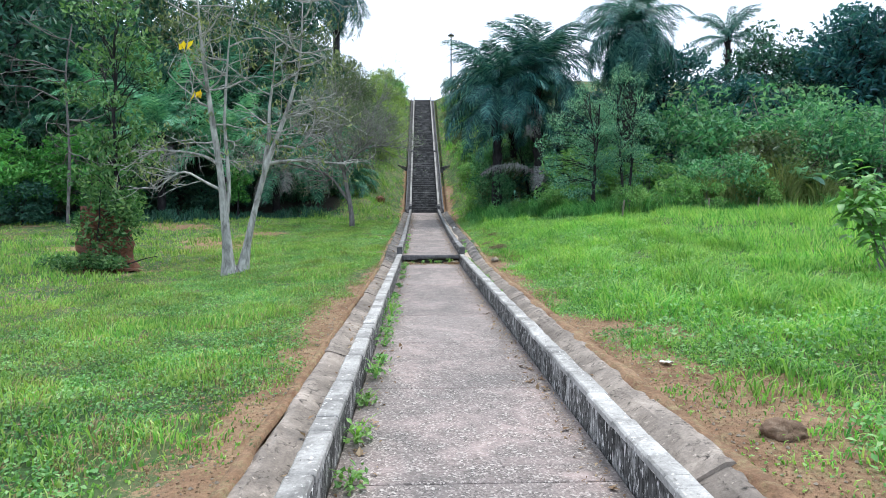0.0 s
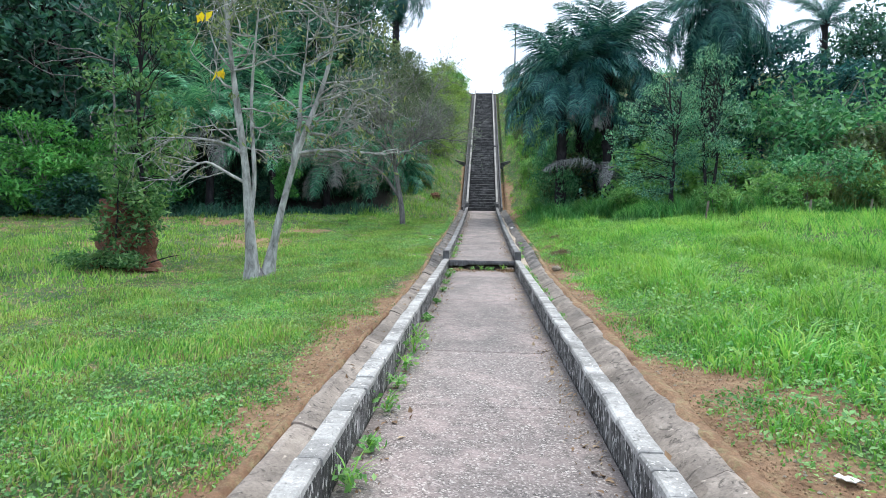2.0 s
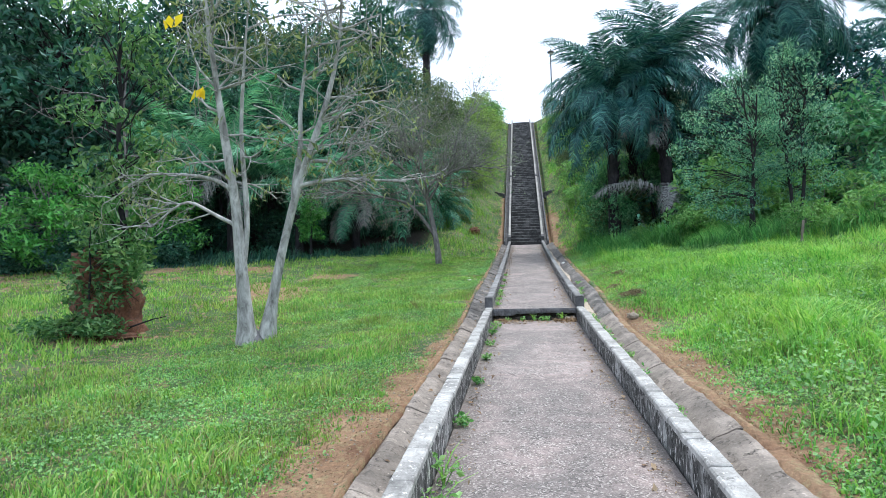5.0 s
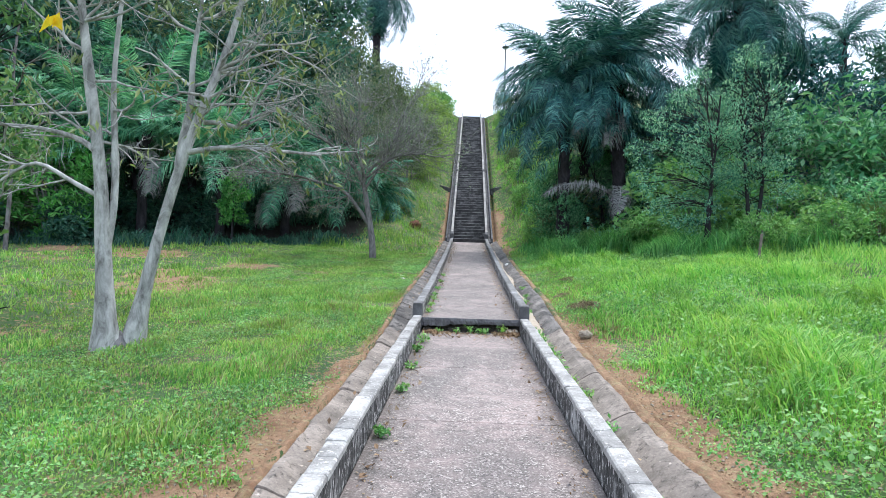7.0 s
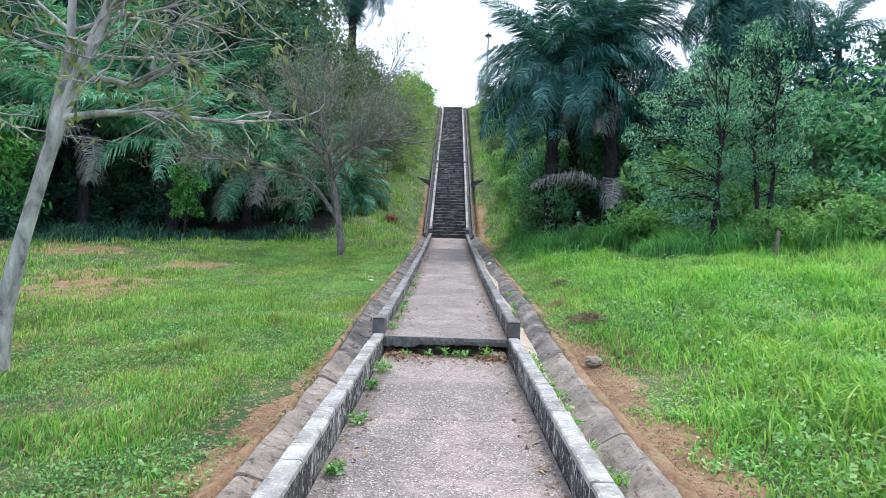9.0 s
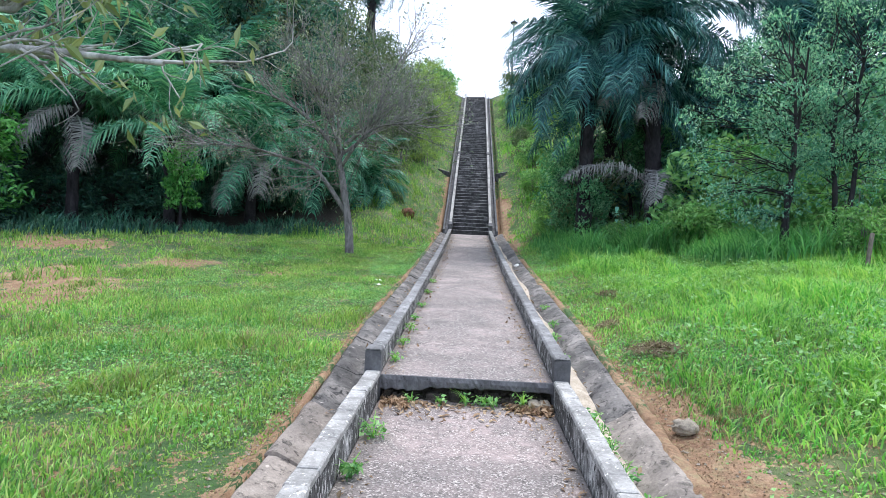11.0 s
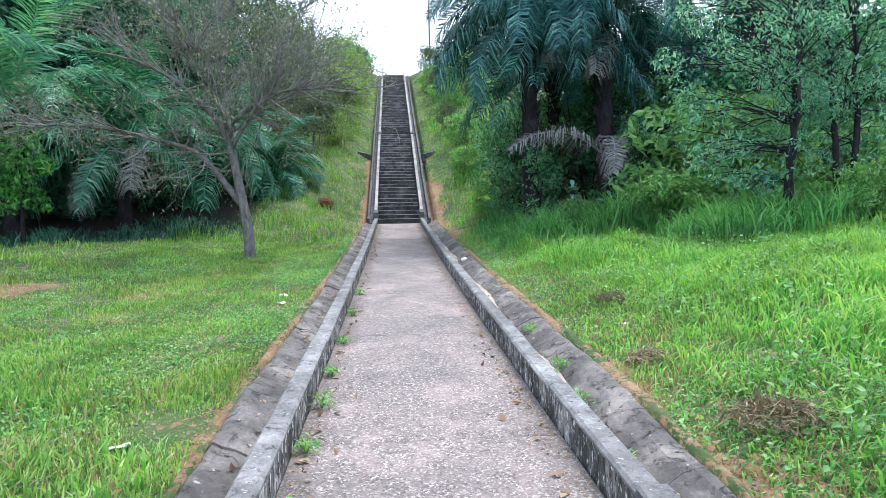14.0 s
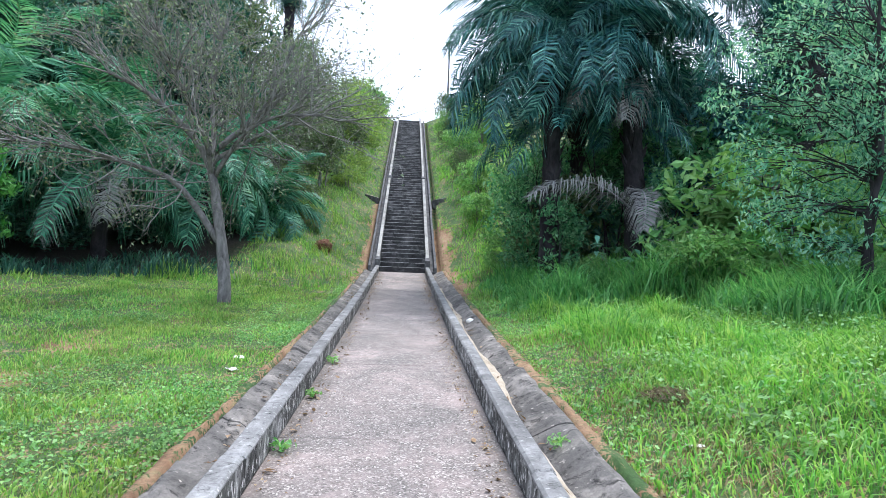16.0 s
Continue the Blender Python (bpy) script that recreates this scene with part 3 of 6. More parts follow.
def frond_mesh(length, variant, bend, leaf_len, count, slim=1.0):
    """A feather palm leaf along +x: midrib and hanging leaflets on both sides."""
    key = (round(length, 1), variant, bend, leaf_len, count, slim)
    if key in FRONDS:
        return FRONDS[key].copy()
    rng = np.random.default_rng(int(length * 100) + variant * 17)
    n = 14
    s = np.linspace(0, 1, n)
    ang = -bend * s ** 1.6
    dx, dz = np.cos(ang), np.sin(ang)
    x = np.concatenate([[0], np.cumsum((dx[1:] + dx[:-1]) / 2)]) * length / (n - 1)
    z = np.concatenate([[0], np.cumsum((dz[1:] + dz[:-1]) / 2)]) * length / (n - 1)
    y = 0.06 * length * np.sin(s * 3 + variant) * s
    spine = np.stack([x, y, z], 1)
    pile = Pile()
    pile.add(*tube(spine, np.linspace(0.035, 0.005, n), 5))
    t = np.linspace(0.12, 0.99, count)
    for side in (-1, 1):
        tt = np.clip(t + rng.normal(0, 0.004, count), 0, 1)
        base = np.stack([np.interp(tt, s, spine[:, c]) for c in range(3)], 1)
        a = np.interp(tt, s, ang)
        fwd = np.stack([np.cos(a), np.zeros(count), np.sin(a)], 1)
        ll = leaf_len * (0.35 + 0.65 * np.sin(np.clip(tt * 1.05, 0, 1) * np.pi) ** 0.6) * rng.uniform(0.8, 1.1, count)
        out = np.array([0, side, 0.0])[None] * 0.78 + fwd * (0.35 + 0.4 * tt[:, None]) + rng.normal(0, 0.11, (count, 3)) + np.array([0, 0, 0.12])
        out /= np.linalg.norm(out, axis=1)[:, None]
        m = base + out * ll[:, None] * 0.5
        tip = base + out * ll[:, None] * 0.85 + np.array([0, 0, -1.0]) * (ll * rng.uniform(0.35, 0.8, count))[:, None]
        w = (0.014 + 0.014 * leaf_len) * slim
        wv = fwd * w
        v = np.stack([base - wv * 0.5, base + wv * 0.5, m + wv, m - wv, tip + wv * 0.15, tip - wv * 0.15], 1).reshape(-1, 3)
        o = np.arange(count)[:, None] * 6
        pile.add(v, np.concatenate([o + np.array([[0, 1, 2, 3]]), o + np.array([[3, 2, 4, 5]])]))
    FRONDS[key] = pile.mesh("frond")
    return FRONDS[key].copy()


def palm(name, place, height, trunk_r, n, length, seed, label, leaf_m, bend=1.5, low=-25, dry=0, leaf_len=0.55, count=48, group="palms", lean=(0, 0), dead=(), bias=0.9, slim=0.8):
    rng = np.random.default_rng(seed)
    root = thing(name, place, label, "palm tree", group)
    if height > 0.5:
        k = max(12, int(height * 5))
        t = np.linspace(0, 1, k)
        pts = np.stack([lean[0] * t ** 1.5, lean[1] * t ** 1.5, -0.2 + t * (height + 0.2)], 1)
        rad = trunk_r * (1.25 - 0.45 * t) * (1 + 0.10 * (np.arange(k) % 2)) + trunk_r * 0.5 * np.exp(-t * 14)
        part("trunk", tubed("trunk", pts, rad, 10), M_BARK_DARK, root)
        boots = Pile()
        for i in range(int(height * 9)):
            h = height * (0.35 + 0.65 * rng.uniform())
            a = i * 2.4
            b0 = np.array([lean[0] * (h / height) ** 1.5, lean[1] * (h / height) ** 1.5, h]) + trunk_r * 0.8 * np.array([math.cos(a), math.sin(a), 0])
            b1 = b0 + np.array([math.cos(a) * 0.16, math.sin(a) * 0.16, 0.30])
            boots.add(*tube([b0, (b0 + b1) / 2 + np.array([0, 0, -0.03]), b1], [0.06, 0.045, 0.02], 5))
        tagged(part("leaf_base_sheath", boots.mesh("leaf_base_sheath"), M_BARK_DARK, root), kind="stuff")
    top = np.array([lean[0], lean[1], height])
    protos = [frond_mesh(length * s, i, bend * b, leaf_len, count, slim) for i, (s, b) in enumerate(((1.0, 1.0), (0.9, 1.2), (1.08, 0.85)))]
    dryp = frond_mesh(length * 0.75, 5, bend * 1.0, leaf_len * 0.8, 36) if dry else None
    for i in range(n):
        u = (i + 0.5) / n
        elev = 82 - (82 - low) * u ** bias + rng.normal(0, 6)
        az = i * 137.5 + rng.normal(0, 8)
        me = protos[int(rng.integers(3))]
        q = top + np.array([0, 0, -0.35 * u])
        m = Matrix.Translation(q) @ Euler((0, 0, radians(az))).to_matrix().to_4x4() @ Euler((radians(rng.normal(0, 14)), -radians(elev), 0)).to_matrix().to_4x4()
        part("frond", me, leaf_m, root, m=m)
    for i in range(dry):
        az = i * 360 / max(dry, 1) + rng.normal(0, 25)
        m = Matrix.Translation(top + np.array([0, 0, -0.5])) @ Euler((0, 0, radians(az))).to_matrix().to_4x4() @ Euler((0, radians(rng.uniform(35, 70)), 0)).to_matrix().to_4x4()
        part("frond", dryp, M_FROND_DRY, root, "withered grey hanging frond", m)
    for h, az, el, curl, size in dead:
        m = Matrix.Translation((lean[0] * h / height, lean[1] * h / height, h)) @ Euler((0, 0, radians(az))).to_matrix().to_4x4() @ Euler((0, -radians(el), 0)).to_matrix().to_4x4()
        part("frond", frond_mesh(size, 7, curl, 0.72, 90, 0.8), M_FROND_DRY, root, "withered grey hanging frond", m)
    return root


def tubed(name, pts, rad, n=8):
    return mesh_of(name, *tube(pts, rad, n), True)


def gz(x, y):
    return float(ground_z(x, y))


def twigs(rng, pile, tips, start, way, length, radius, depth, spread=0.6, lift=0.15, kids=(2, 4), n=6):
    """Branches that fork into finer ones; collects their ends."""
    way = way / np.linalg.norm(way)
    p = [np.asarray(start, dtype=float)]
    d = way.copy()
    for _ in range(n - 1):
        d = d + rng.normal(0, 0.16, 3) + np.array([0, 0, lift * 0.25])
        d /= np.linalg.norm(d)
        p.append(p[-1] + d * length / (n - 1))
    p = np.array(p)
    pile.add(*tube(p, np.linspace(radius, radius * 0.45, n), 6 if radius > 0.02 else 4))
    if depth == 0:
        tips.append(p[-1])
        tips.append(p[n // 2])
        return
    for _ in range(int(rng.integers(kids[0], kids[1] + 1))):
        k = int(rng.integers(1, n))
        dd = p[k] - p[k - 1]
        dd = dd / np.linalg.norm(dd) + rng.normal(0, spread, 3) + np.array([0, 0, lift])
        twigs(rng, pile, tips, p[k], dd, length * rng.uniform(0.5, 0.75), radius * 0.5, depth - 1, spread, lift, kids, max(4, n - 1))


# ---- trees on the lawn ----
def pale_tree():
    """Two pale trunks from one foot, nearly bare, with few large hanging leaves."""
    rng = np.random.default_rng(5)
    o = np.array([-4.75, 0.3, gz(-4.75, 0.3)])
    root = thing("pale_tree", o, "pale grey tree with two bare forked trunks and few leaves", "tree")
    stems = {
        "a": ([(-4.86, 0.2, 0.25), (-4.89, 0.2, 0.96), (-4.97, 0.2, 1.8), (-5.02, 0.2, 2.7), (-5.16, 0.15, 3.57), (-5.28, 0.1, 4.6), (-5.40, 0.0, 5.8), (-5.45, -0.1, 7.0)], 0.115, 0.02),
        "a2": ([(-4.93, 0.22, 1.55), (-4.86, 0.3, 2.2), (-4.90, 0.3, 3.07), (-4.98, 0.3, 3.7), (-4.95, 0.35, 4.7), (-4.85, 0.4, 6.2), (-4.7, 0.45, 7.0)], 0.055, 0.008),
        "b": ([(-4.62, 0.4, 0.22), (-4.46, 0.4, 1.15), (-4.29, 0.4, 1.85), (-4.04, 0.4, 2.81), (-3.81, 0.4, 3.46), (-3.57, 0.4, 4.0), (-3.36, 0.4, 4.6), (-3.15, 0.4, 5.6), (-3.1, 0.3, 6.8)], 0.10, 0.012),
        "b2": ([(-4.06, 0.4, 2.75), (-4.03, 0.42, 3.19), (-3.93, 0.45, 3.6), (-3.96, 0.45, 4.2), (-3.82, 0.4, 5.0), (-3.75, 0.35, 5.9)], 0.06, 0.007),
    }
    lump_part = Pile()
    lump_part.add(*tube([(-4.76, 0.28, o[2] - 0.15), (-4.76, 0.28, o[2] + 0.05), (-4.76, 0.29, o[2] + 0.12), (-4.75, 0.3, o[2] + 0.22)] - o, [0.24, 0.19, 0.12, 0.03], 12))
    part("root_flare", lump_part.mesh("root_flare", True), M_BARK_TWIG, root, "dark fused foot of the two trunks")
    side, tips = Pile(), []
    for key, (pts, r0, r1) in stems.items():
        p = resample(pts, 18)
        rad = np.linspace(r0, r1, 18) * (1 + 0.06 * rng.normal(0, 1, 18))
        if key in ("a", "b"):
            rad[:3] *= (1.85, 1.38, 1.12)
        part("trunk", tubed("trunk", p - o, rad, 12), M_BARK_PALE, root)
        for i in range(19 if len(key) == 1 else 9):
            k = int(rng.integers(7 if len(key) == 1 else 4, 18))
            out = np.array([-1.0 if key[0] == "a" else 0.9, rng.normal(0, 0.7), rng.uniform(-0.1, 0.6)])
            if rng.uniform() < 0.35:
                out[0] *= -0.7
            twigs(rng, side, tips, p[k] - o, out, rng.uniform(0.7, 1.4), 0.023, 3, 0.8, 0.06, (2, 3))
    for pts, r in (([(-3.98, 0.4, 2.94), (-3.53, 0.35, 3.02), (-2.95, 0.3, 3.0), (-2.06, 0.25, 2.92)], 0.035),
                   ([(-3.74, 0.4, 3.36), (-3.42, 0.4, 3.38), (-3.15, 0.4, 3.21), (-3.07, 0.4, 3.56), (-2.89, 0.4, 3.92), (-2.67, 0.4, 4.11)], 0.028),
                   ([(-5.08, 0.2, 2.88), (-5.29, 0.2, 3.06), (-5.67, 0.1, 3.15), (-6.0, 0.1, 3.2), (-6.5, 0.0, 3.2)], 0.035),
                   ([(-5.05, 0.2, 2.30), (-5.45, 0.2, 2.5), (-5.85, 0.1, 2.77), (-6.22, 0.1, 2.54), (-6.45, 0.0, 2.3)], 0.03)):
        p = resample(pts, 12)
        side.add(*tube(p - o, np.linspace(r * 1.25, r * 0.45, 12), 7))
        for i in range(9):
            k = int(rng.integers(3, 12))
            twigs(rng, side, tips, p[k] - o, np.array([p[-1][0] - p[0][0], rng.normal(0, 0.8), rng.normal(0, 0.5)]), rng.uniform(0.4, 0.9), 0.016, 2, 0.8, 0.0, (2, 3))
    part("branching", side.mesh("branching", True), M_BARK_PALE, root)
    tips = np.array(tips)
    tips = tips[rng.uniform(size=len(tips)) < 0.15]
    v, f = leaves(rng, np.repeat(tips, 5, axis=0), 0.08, 0.14, 1.3, 0.3, 0.30)
    part("foliage", mesh_of("foliage", v, f), M_LEAF_HANG, root)
    for c in ((-5.29, -1.20, 5.22), (-5.27, -0.39, 4.45)):
        c = np.array(c)
        tw = Pile()
        limb(tw, rng, (-5.26, 0.1, c[2] + 0.1) - o, c - o + np.array([0, 0.02, 0.1]), 0.015, 0.006, 0.05, 6, 5, 0.02)
        tw_ob = part("twig", tw.mesh("twig", True), M_BARK_PALE, root)
        for k in range(4):
            v, f = leaves(rng, [c - o + rng.normal(0, 0.05, 3) * (1.3, 0.6, 0.8)], 0.008, 0.22, 0.9, 0.1, 0.62)
            part("yellow_leaf", mesh_of("yellow_leaf", v, f), M_YELLOW, root, "large bright yellow leaf")


def twiggy_tree():
    """Small tree with a wide crown of fine grey twigs and sparse leaves."""
    rng = np.random.default_rng(12)
    o = np.array([-3.37, 12.8, gz(-3.37, 12.8)])
    root = thing("twiggy_tree", (-3.37, 13.1, gz(-3.37, 13.1)), "small grey tree with spreading bare twigs and sparse leaves", "tree")
    lines = [([(-3.37, 12.8, 1.2), (-3.37, 12.8, 2.09), (-3.51, 12.8, 2.8), (-3.64, 12.8, 3.51), (-3.76, 12.8, 4.32), (-4.0, 12.7, 4.71), (-4.49, 12.6, 5.09), (-4.91, 12.5, 5.55), (-5.62, 12.4, 5.8)], 0.135, 0.028),
             ([(-3.55, 12.8, 2.75), (-4.0, 12.7, 3.42), (-4.42, 12.6, 3.96), (-5.2, 12.5, 4.1), (-5.75, 12.4, 4.3), (-6.67, 12.3, 4.4), (-7.34, 12.2, 4.4)], 0.055, 0.012),
             ([(-3.78, 12.8, 4.2), (-3.68, 12.9, 4.68), (-3.23, 13.0, 5.0), (-2.79, 13.1, 5.6), (-2.59, 13.2, 6.44), (-2.2, 13.2, 7.3)], 0.055, 0.012),
             ([(-3.7, 12.8, 4.0), (-3.5, 12.6, 4.25), (-3.06, 12.4, 4.84), (-2.44, 12.2, 5.12), (-1.6, 12.0, 5.1)], 0.04, 0.01),
             ([(-3.76, 12.8, 4.3), (-3.9, 13.2, 5.0), (-4.1, 13.5, 5.9), (-4.0, 13.7, 7.2)], 0.045, 0.012),
             ([(-3.76, 12.8, 4.0), (-3.7, 12.2, 4.6), (-4.0, 11.6, 5.4), (-4.3, 11.2, 6.2)], 0.04, 0.01),
             ([(-3.76, 12.8, 4.3), (-3.2, 13.6, 5.0), (-2.6, 14.4, 5.6), (-2.2, 15.0, 6.0)], 0.04, 0.01)]
    side, tips = Pile(), []
    for i, (pts, r0, r1) in enumerate(lines):
        p = resample(pts, 16)
        rad = np.linspace(r0, r1, 16) * (1.0 if i == 0 else 1.3)
        if i == 0:
            rad[0] *= 1.35
        part("trunk" if i == 0 else "limb", tubed("limb", p - o, rad, 9), M_BARK_TWIG, root)
        for _ in range(30):
            k = int(rng.integers(8 if i == 0 else 4, 16))
            out = (p[k] - np.array([-3.7, 12.8, 3.6])) * np.array([1, 1, 0.7]) + rng.normal(0, 0.9, 3)
            twigs(rng, side, tips, p[k] - o, out, rng.uniform(0.8, 1.5), 0.018, 2, 0.55, 0.10, (3, 4), 5)
    part("branching", side.mesh("branching", True), M_BARK_GREY, root)
    tips = np.array(tips)
    v, f = leaves(rng, np.repeat(tips, 2, axis=0), 0.06, 0.08, 0.5, 0.4, 0.4)
    part("foliage", mesh_of("foliage", v, f), M_LEAF_BROWN, root)


def lump(name, place, radii, material, seed, label, category, rough=0.28, group=""):
    """An uneven mound or stone: a squashed ball with a knobbly skin, cut by the ground."""
    bm = bmesh.new()
    bmesh.ops.create_icosphere(bm, subdivisions=4, radius=1.0)
    rng = np.random.default_rng(seed)
    o = rng.uniform(0, 50, 3)
    for v in bm.verts:
        q = v.co * 1.7 + Vector(o)
        k = 1 + rough * noise.noise(q) + rough * 0.6 * noise.noise(q * 2.7) + rough * 0.35 * noise.noise(q * 6.1)
        v.co = Vector((v.co.x * radii[0] * k, v.co.y * radii[1] * k, v.co.z * radii[2] * k))
    for f in bm.faces:
        f.smooth = True
    me = bpy.data.meshes.new(name)
    bm.to_mesh(me)
    bm.free()
    return solid(name, me, material, label, category, group, place=place)


pale_tree()
twiggy_tree()



def dead_tree(x, y, height, seed):
    """Bare grey tree with crooked spreading branches at the forest's edge."""
    rng = np.random.default_rng(seed)
    root = thing("dead_tree", (x, y, gz(x, y)), "bare grey dead tree with crooked branches before the forest", "tree")
    p = resample([(0, 0, -0.2), (0.15, 0, height * 0.4), (-0.1, 0.1, height * 0.75), (0.3, 0, height)], 14)
    part("trunk", tubed("trunk", p, np.linspace(0.07, 0.025, 14), 8), M_BARK_TWIG, root)
    wood, tips = Pile(), []
    for _ in range(13):
        k = int(rng.integers(5, 14))
        a = rng.uniform(0, 6.28)
        twigs(rng, wood, tips, p[k], np.array([math.cos(a), math.sin(a), rng.uniform(-0.15, 0.4)]), rng.uniform(1.2, 2.4), 0.035, 2, 0.6, 0.03, (2, 3))
    part("branching", wood.mesh("branching", True), M_BARK_TWIG, root)


dead_tree(-14.6, 10.6, 8.2, 301)

# termite mound with a creeper and a leafy tree over it
lump("termite_mound", (-8.2, 1.2, gz(-8.2, 1.2) + 0.25), (0.60, 0.58, 1.1), M_CLAY, 3, "red-brown termite mound overgrown with creepers", "termite mound", 0.55)
lump("earth_spill", (-7.75, 0.75, gz(-7.75, 0.75)), (0.5, 0.3, 0.06), M_CLAY, 4, "spill of reddish earth at the mound's foot", "earth", 0.8)
crown_tree("creeper_tree", (-8.1, 1.5, gz(-8.1, 1.5)), 7.2, (0.0, 0.1, 4.4), (0.95, 0.8, 3.3), 40, 60, 0.17, M_BARK_DARK, M_LEAF_MID, 41, "slim tree draped with green creeper beside the mound", 0.08, 0.42, 0.8)
crown_tree("creeper_bush", (-8.0, 0.85, gz(-8.0, 0.85)), 2.4, (0.1, 0.0, 1.1), (0.75, 0.45, 1.1), 30, 55, 0.14, M_BARK_DARK, M_LEAF_MID, 42, "dark leafy creeper spreading over the mound", 0.03, 0.34, 0.5, stems=3, category="bush")
crown_tree("low_weeds", (-8.3, 0.45, gz(-8.3, 0.45)), 0.45, (0, 0, 0.2), (0.95, 0.45, 0.16), 26, 60, 0.11, M_BARK_DARK, M_LEAF_MID, 43, "low green weeds in front of the mound", 0.012, 0.22, 0.2, stems=4, category="weeds")
stick = Pile()
limb(stick, RNG, (-7.65, 1.0, gz(-7.65, 1.0) + 0.12), (-6.95, 1.15, gz(-6.95, 1.15) + 0.34), 0.022, 0.008, 0.03, 7, 6, 0.02)
solid("fallen_branch", stick.mesh("fallen_branch", True), M_BARK_DARK, "thin dark dead branch lying against the mound", "branch")

# ---- palms ----
palm("feather_palm", (3.6, 15.8, gz(3.6, 15.8)), 6.4, 0.20, 56, 3.5, 61, "feather palm with dark trunk and drooping fronds", M_FROND, 1.4, -28, 0, 0.8, 66, bias=0.95, slim=0.95)
palm("feather_palm", (5.85, 15.9, gz(5.85, 15.9)), 7.3, 0.22, 56, 3.5, 62, "feather palm with dark trunk and drooping fronds", M_FROND, 1.4, -30, 0, 0.8, 66, slim=0.95, lean=(-0.3, 0.2), dead=((1.95, 216, 20, 1.0, 4.0), (2.45, 258, -2, 1.35, 2.5), (5.50, 215, -5, 1.2, 2.8), (5.40, 250, -15, 1.2, 2.6)), bias=1.05)
# added palm: its fronds stand in for the shadowed gap between the two crowns
palm("feather_palm", (4.7, 17.4, gz(4.7, 17.4)), 4.6, 0.18, 34, 3.6, 66, "added feather palm filling the dark gap behind the others", M_FROND, 1.3, -8, 0, 0.75, 56, bias=1.0, slim=1.0)
crown_tree("vine_thicket", (3.3, 16.9, gz(3.3, 16.9)), 4.0, (0.2, 0, 2.0), (1.2, 0.8, 2.0), 56, 80, 0.13, M_BARK_DARK, M_LEAF_VINE, 45, "dark vines and saplings tangled round the palm trunks", 0.03, 0.42, 0.7, stems=4, group="vine thickets", category="bush")
crown_tree("vine_thicket", (3.75, 15.45, gz(3.75, 15.45)), 2.6, (0.0, 0, 1.2), (0.45, 0.35, 1.2), 26, 60, 0.12, M_BARK_DARK, M_LEAF_VINE, 48, "leafy vines climbing a dark palm trunk", 0.03, 0.3, 0.8, stems=3, group="vine thickets", category="bush")
crown_tree("vine_thicket", (6.3, 15.4, gz(6.3, 15.4)), 3.0, (0.1, 0, 1.5), (0.5, 0.5, 1.5), 34, 70, 0.13, M_BARK_DARK, M_LEAF_VINE, 47, "leafy vines climbing a dark palm trunk", 0.03, 0.34, 0.8, stems=3, group="vine thickets", category="bush")
crown_tree("vine_thicket", (5.6, 17.0, gz(5.6, 17.0)), 5.2, (0.3, 0, 2.7), (1.4, 0.8, 2.5), 70, 80, 0.13, M_BARK_DARK, M_LEAF_VINE, 46, "dark vines and saplings tangled round the palm trunks", 0.03, 0.42, 0.7, stems=4, group="vine thickets", category="bush")
palm("tall_palm", (10.2, 15.6, gz(10.2, 15.6)), 9.33, 0.24, 66, 3.4, 63, "tall palm with a dense hanging crown above the bushes", M_FROND, 2.0, -60, 0, 0.8, 60, slim=0.9)
palm("hill_palm", (-7.0, 34.7, gz(-7.0, 34.7)), 10.90, 0.26, 44, 4.1, 64, "tall palm on the hill with hanging fronds", M_FROND, 2.1, -65, 0, 0.9, 76)
palm("hill_palm", (22.8, 29.9, gz(22.8, 29.9)), 7.3, 0.2, 28, 3.3, 65, "slender palm rising above the dark trees", M_FROND, 1.2, -10, 0, 0.6, 60)
for i, (x, y, h, L, b) in enumerate(((-7.7, 17.0, 2.8, 3.2, 1.35), (-9.9, 15.7, 3.6, 4.0, 1.3), (-12.6, 14.8, 4.4, 4.2, 1.2), (-6.0, 19.4, 2.2, 3.0, 1.5), (-4.6, 22.2, 0.8, 2.4, 1.6), (-15.8, 15.6, 4.8, 4.0, 1.3), (-10.2, 19.5, 4.6, 4.2, 1.3), (-12.0, 17.6, 5.2, 4.2, 1.2))):
    palm("forest_palm", (x, y, gz(x, y)), h, 0.15, 26, L, 70 + i, "squat palm with arching fronds at the forest's edge", M_FROND_LIGHT if i in (1, 2, 5) else M_FROND_MID, b, -5 if h > 3 else -22, 0, 0.75, 56, "forest edge palms", slim=1.0, dead=((h * 0.8, 250 + i * 30, -20, 1.3, 2.6), (h * 0.85, 300 - i * 25, -10, 1.4, 2.4)) if i in (0, 2) else ())
crown_tree("creeper_column", (-8.9, 14.4, gz(-8.9, 14.4)), 2.7, (0, 0, 1.6), (0.48, 0.4, 1.1), 34, 60, 0.15, M_BARK_DARK, M_LEAF_BRIGHT, 44, "dead stem wrapped in hanging green creeper", 0.06, 0.26, 0.9)

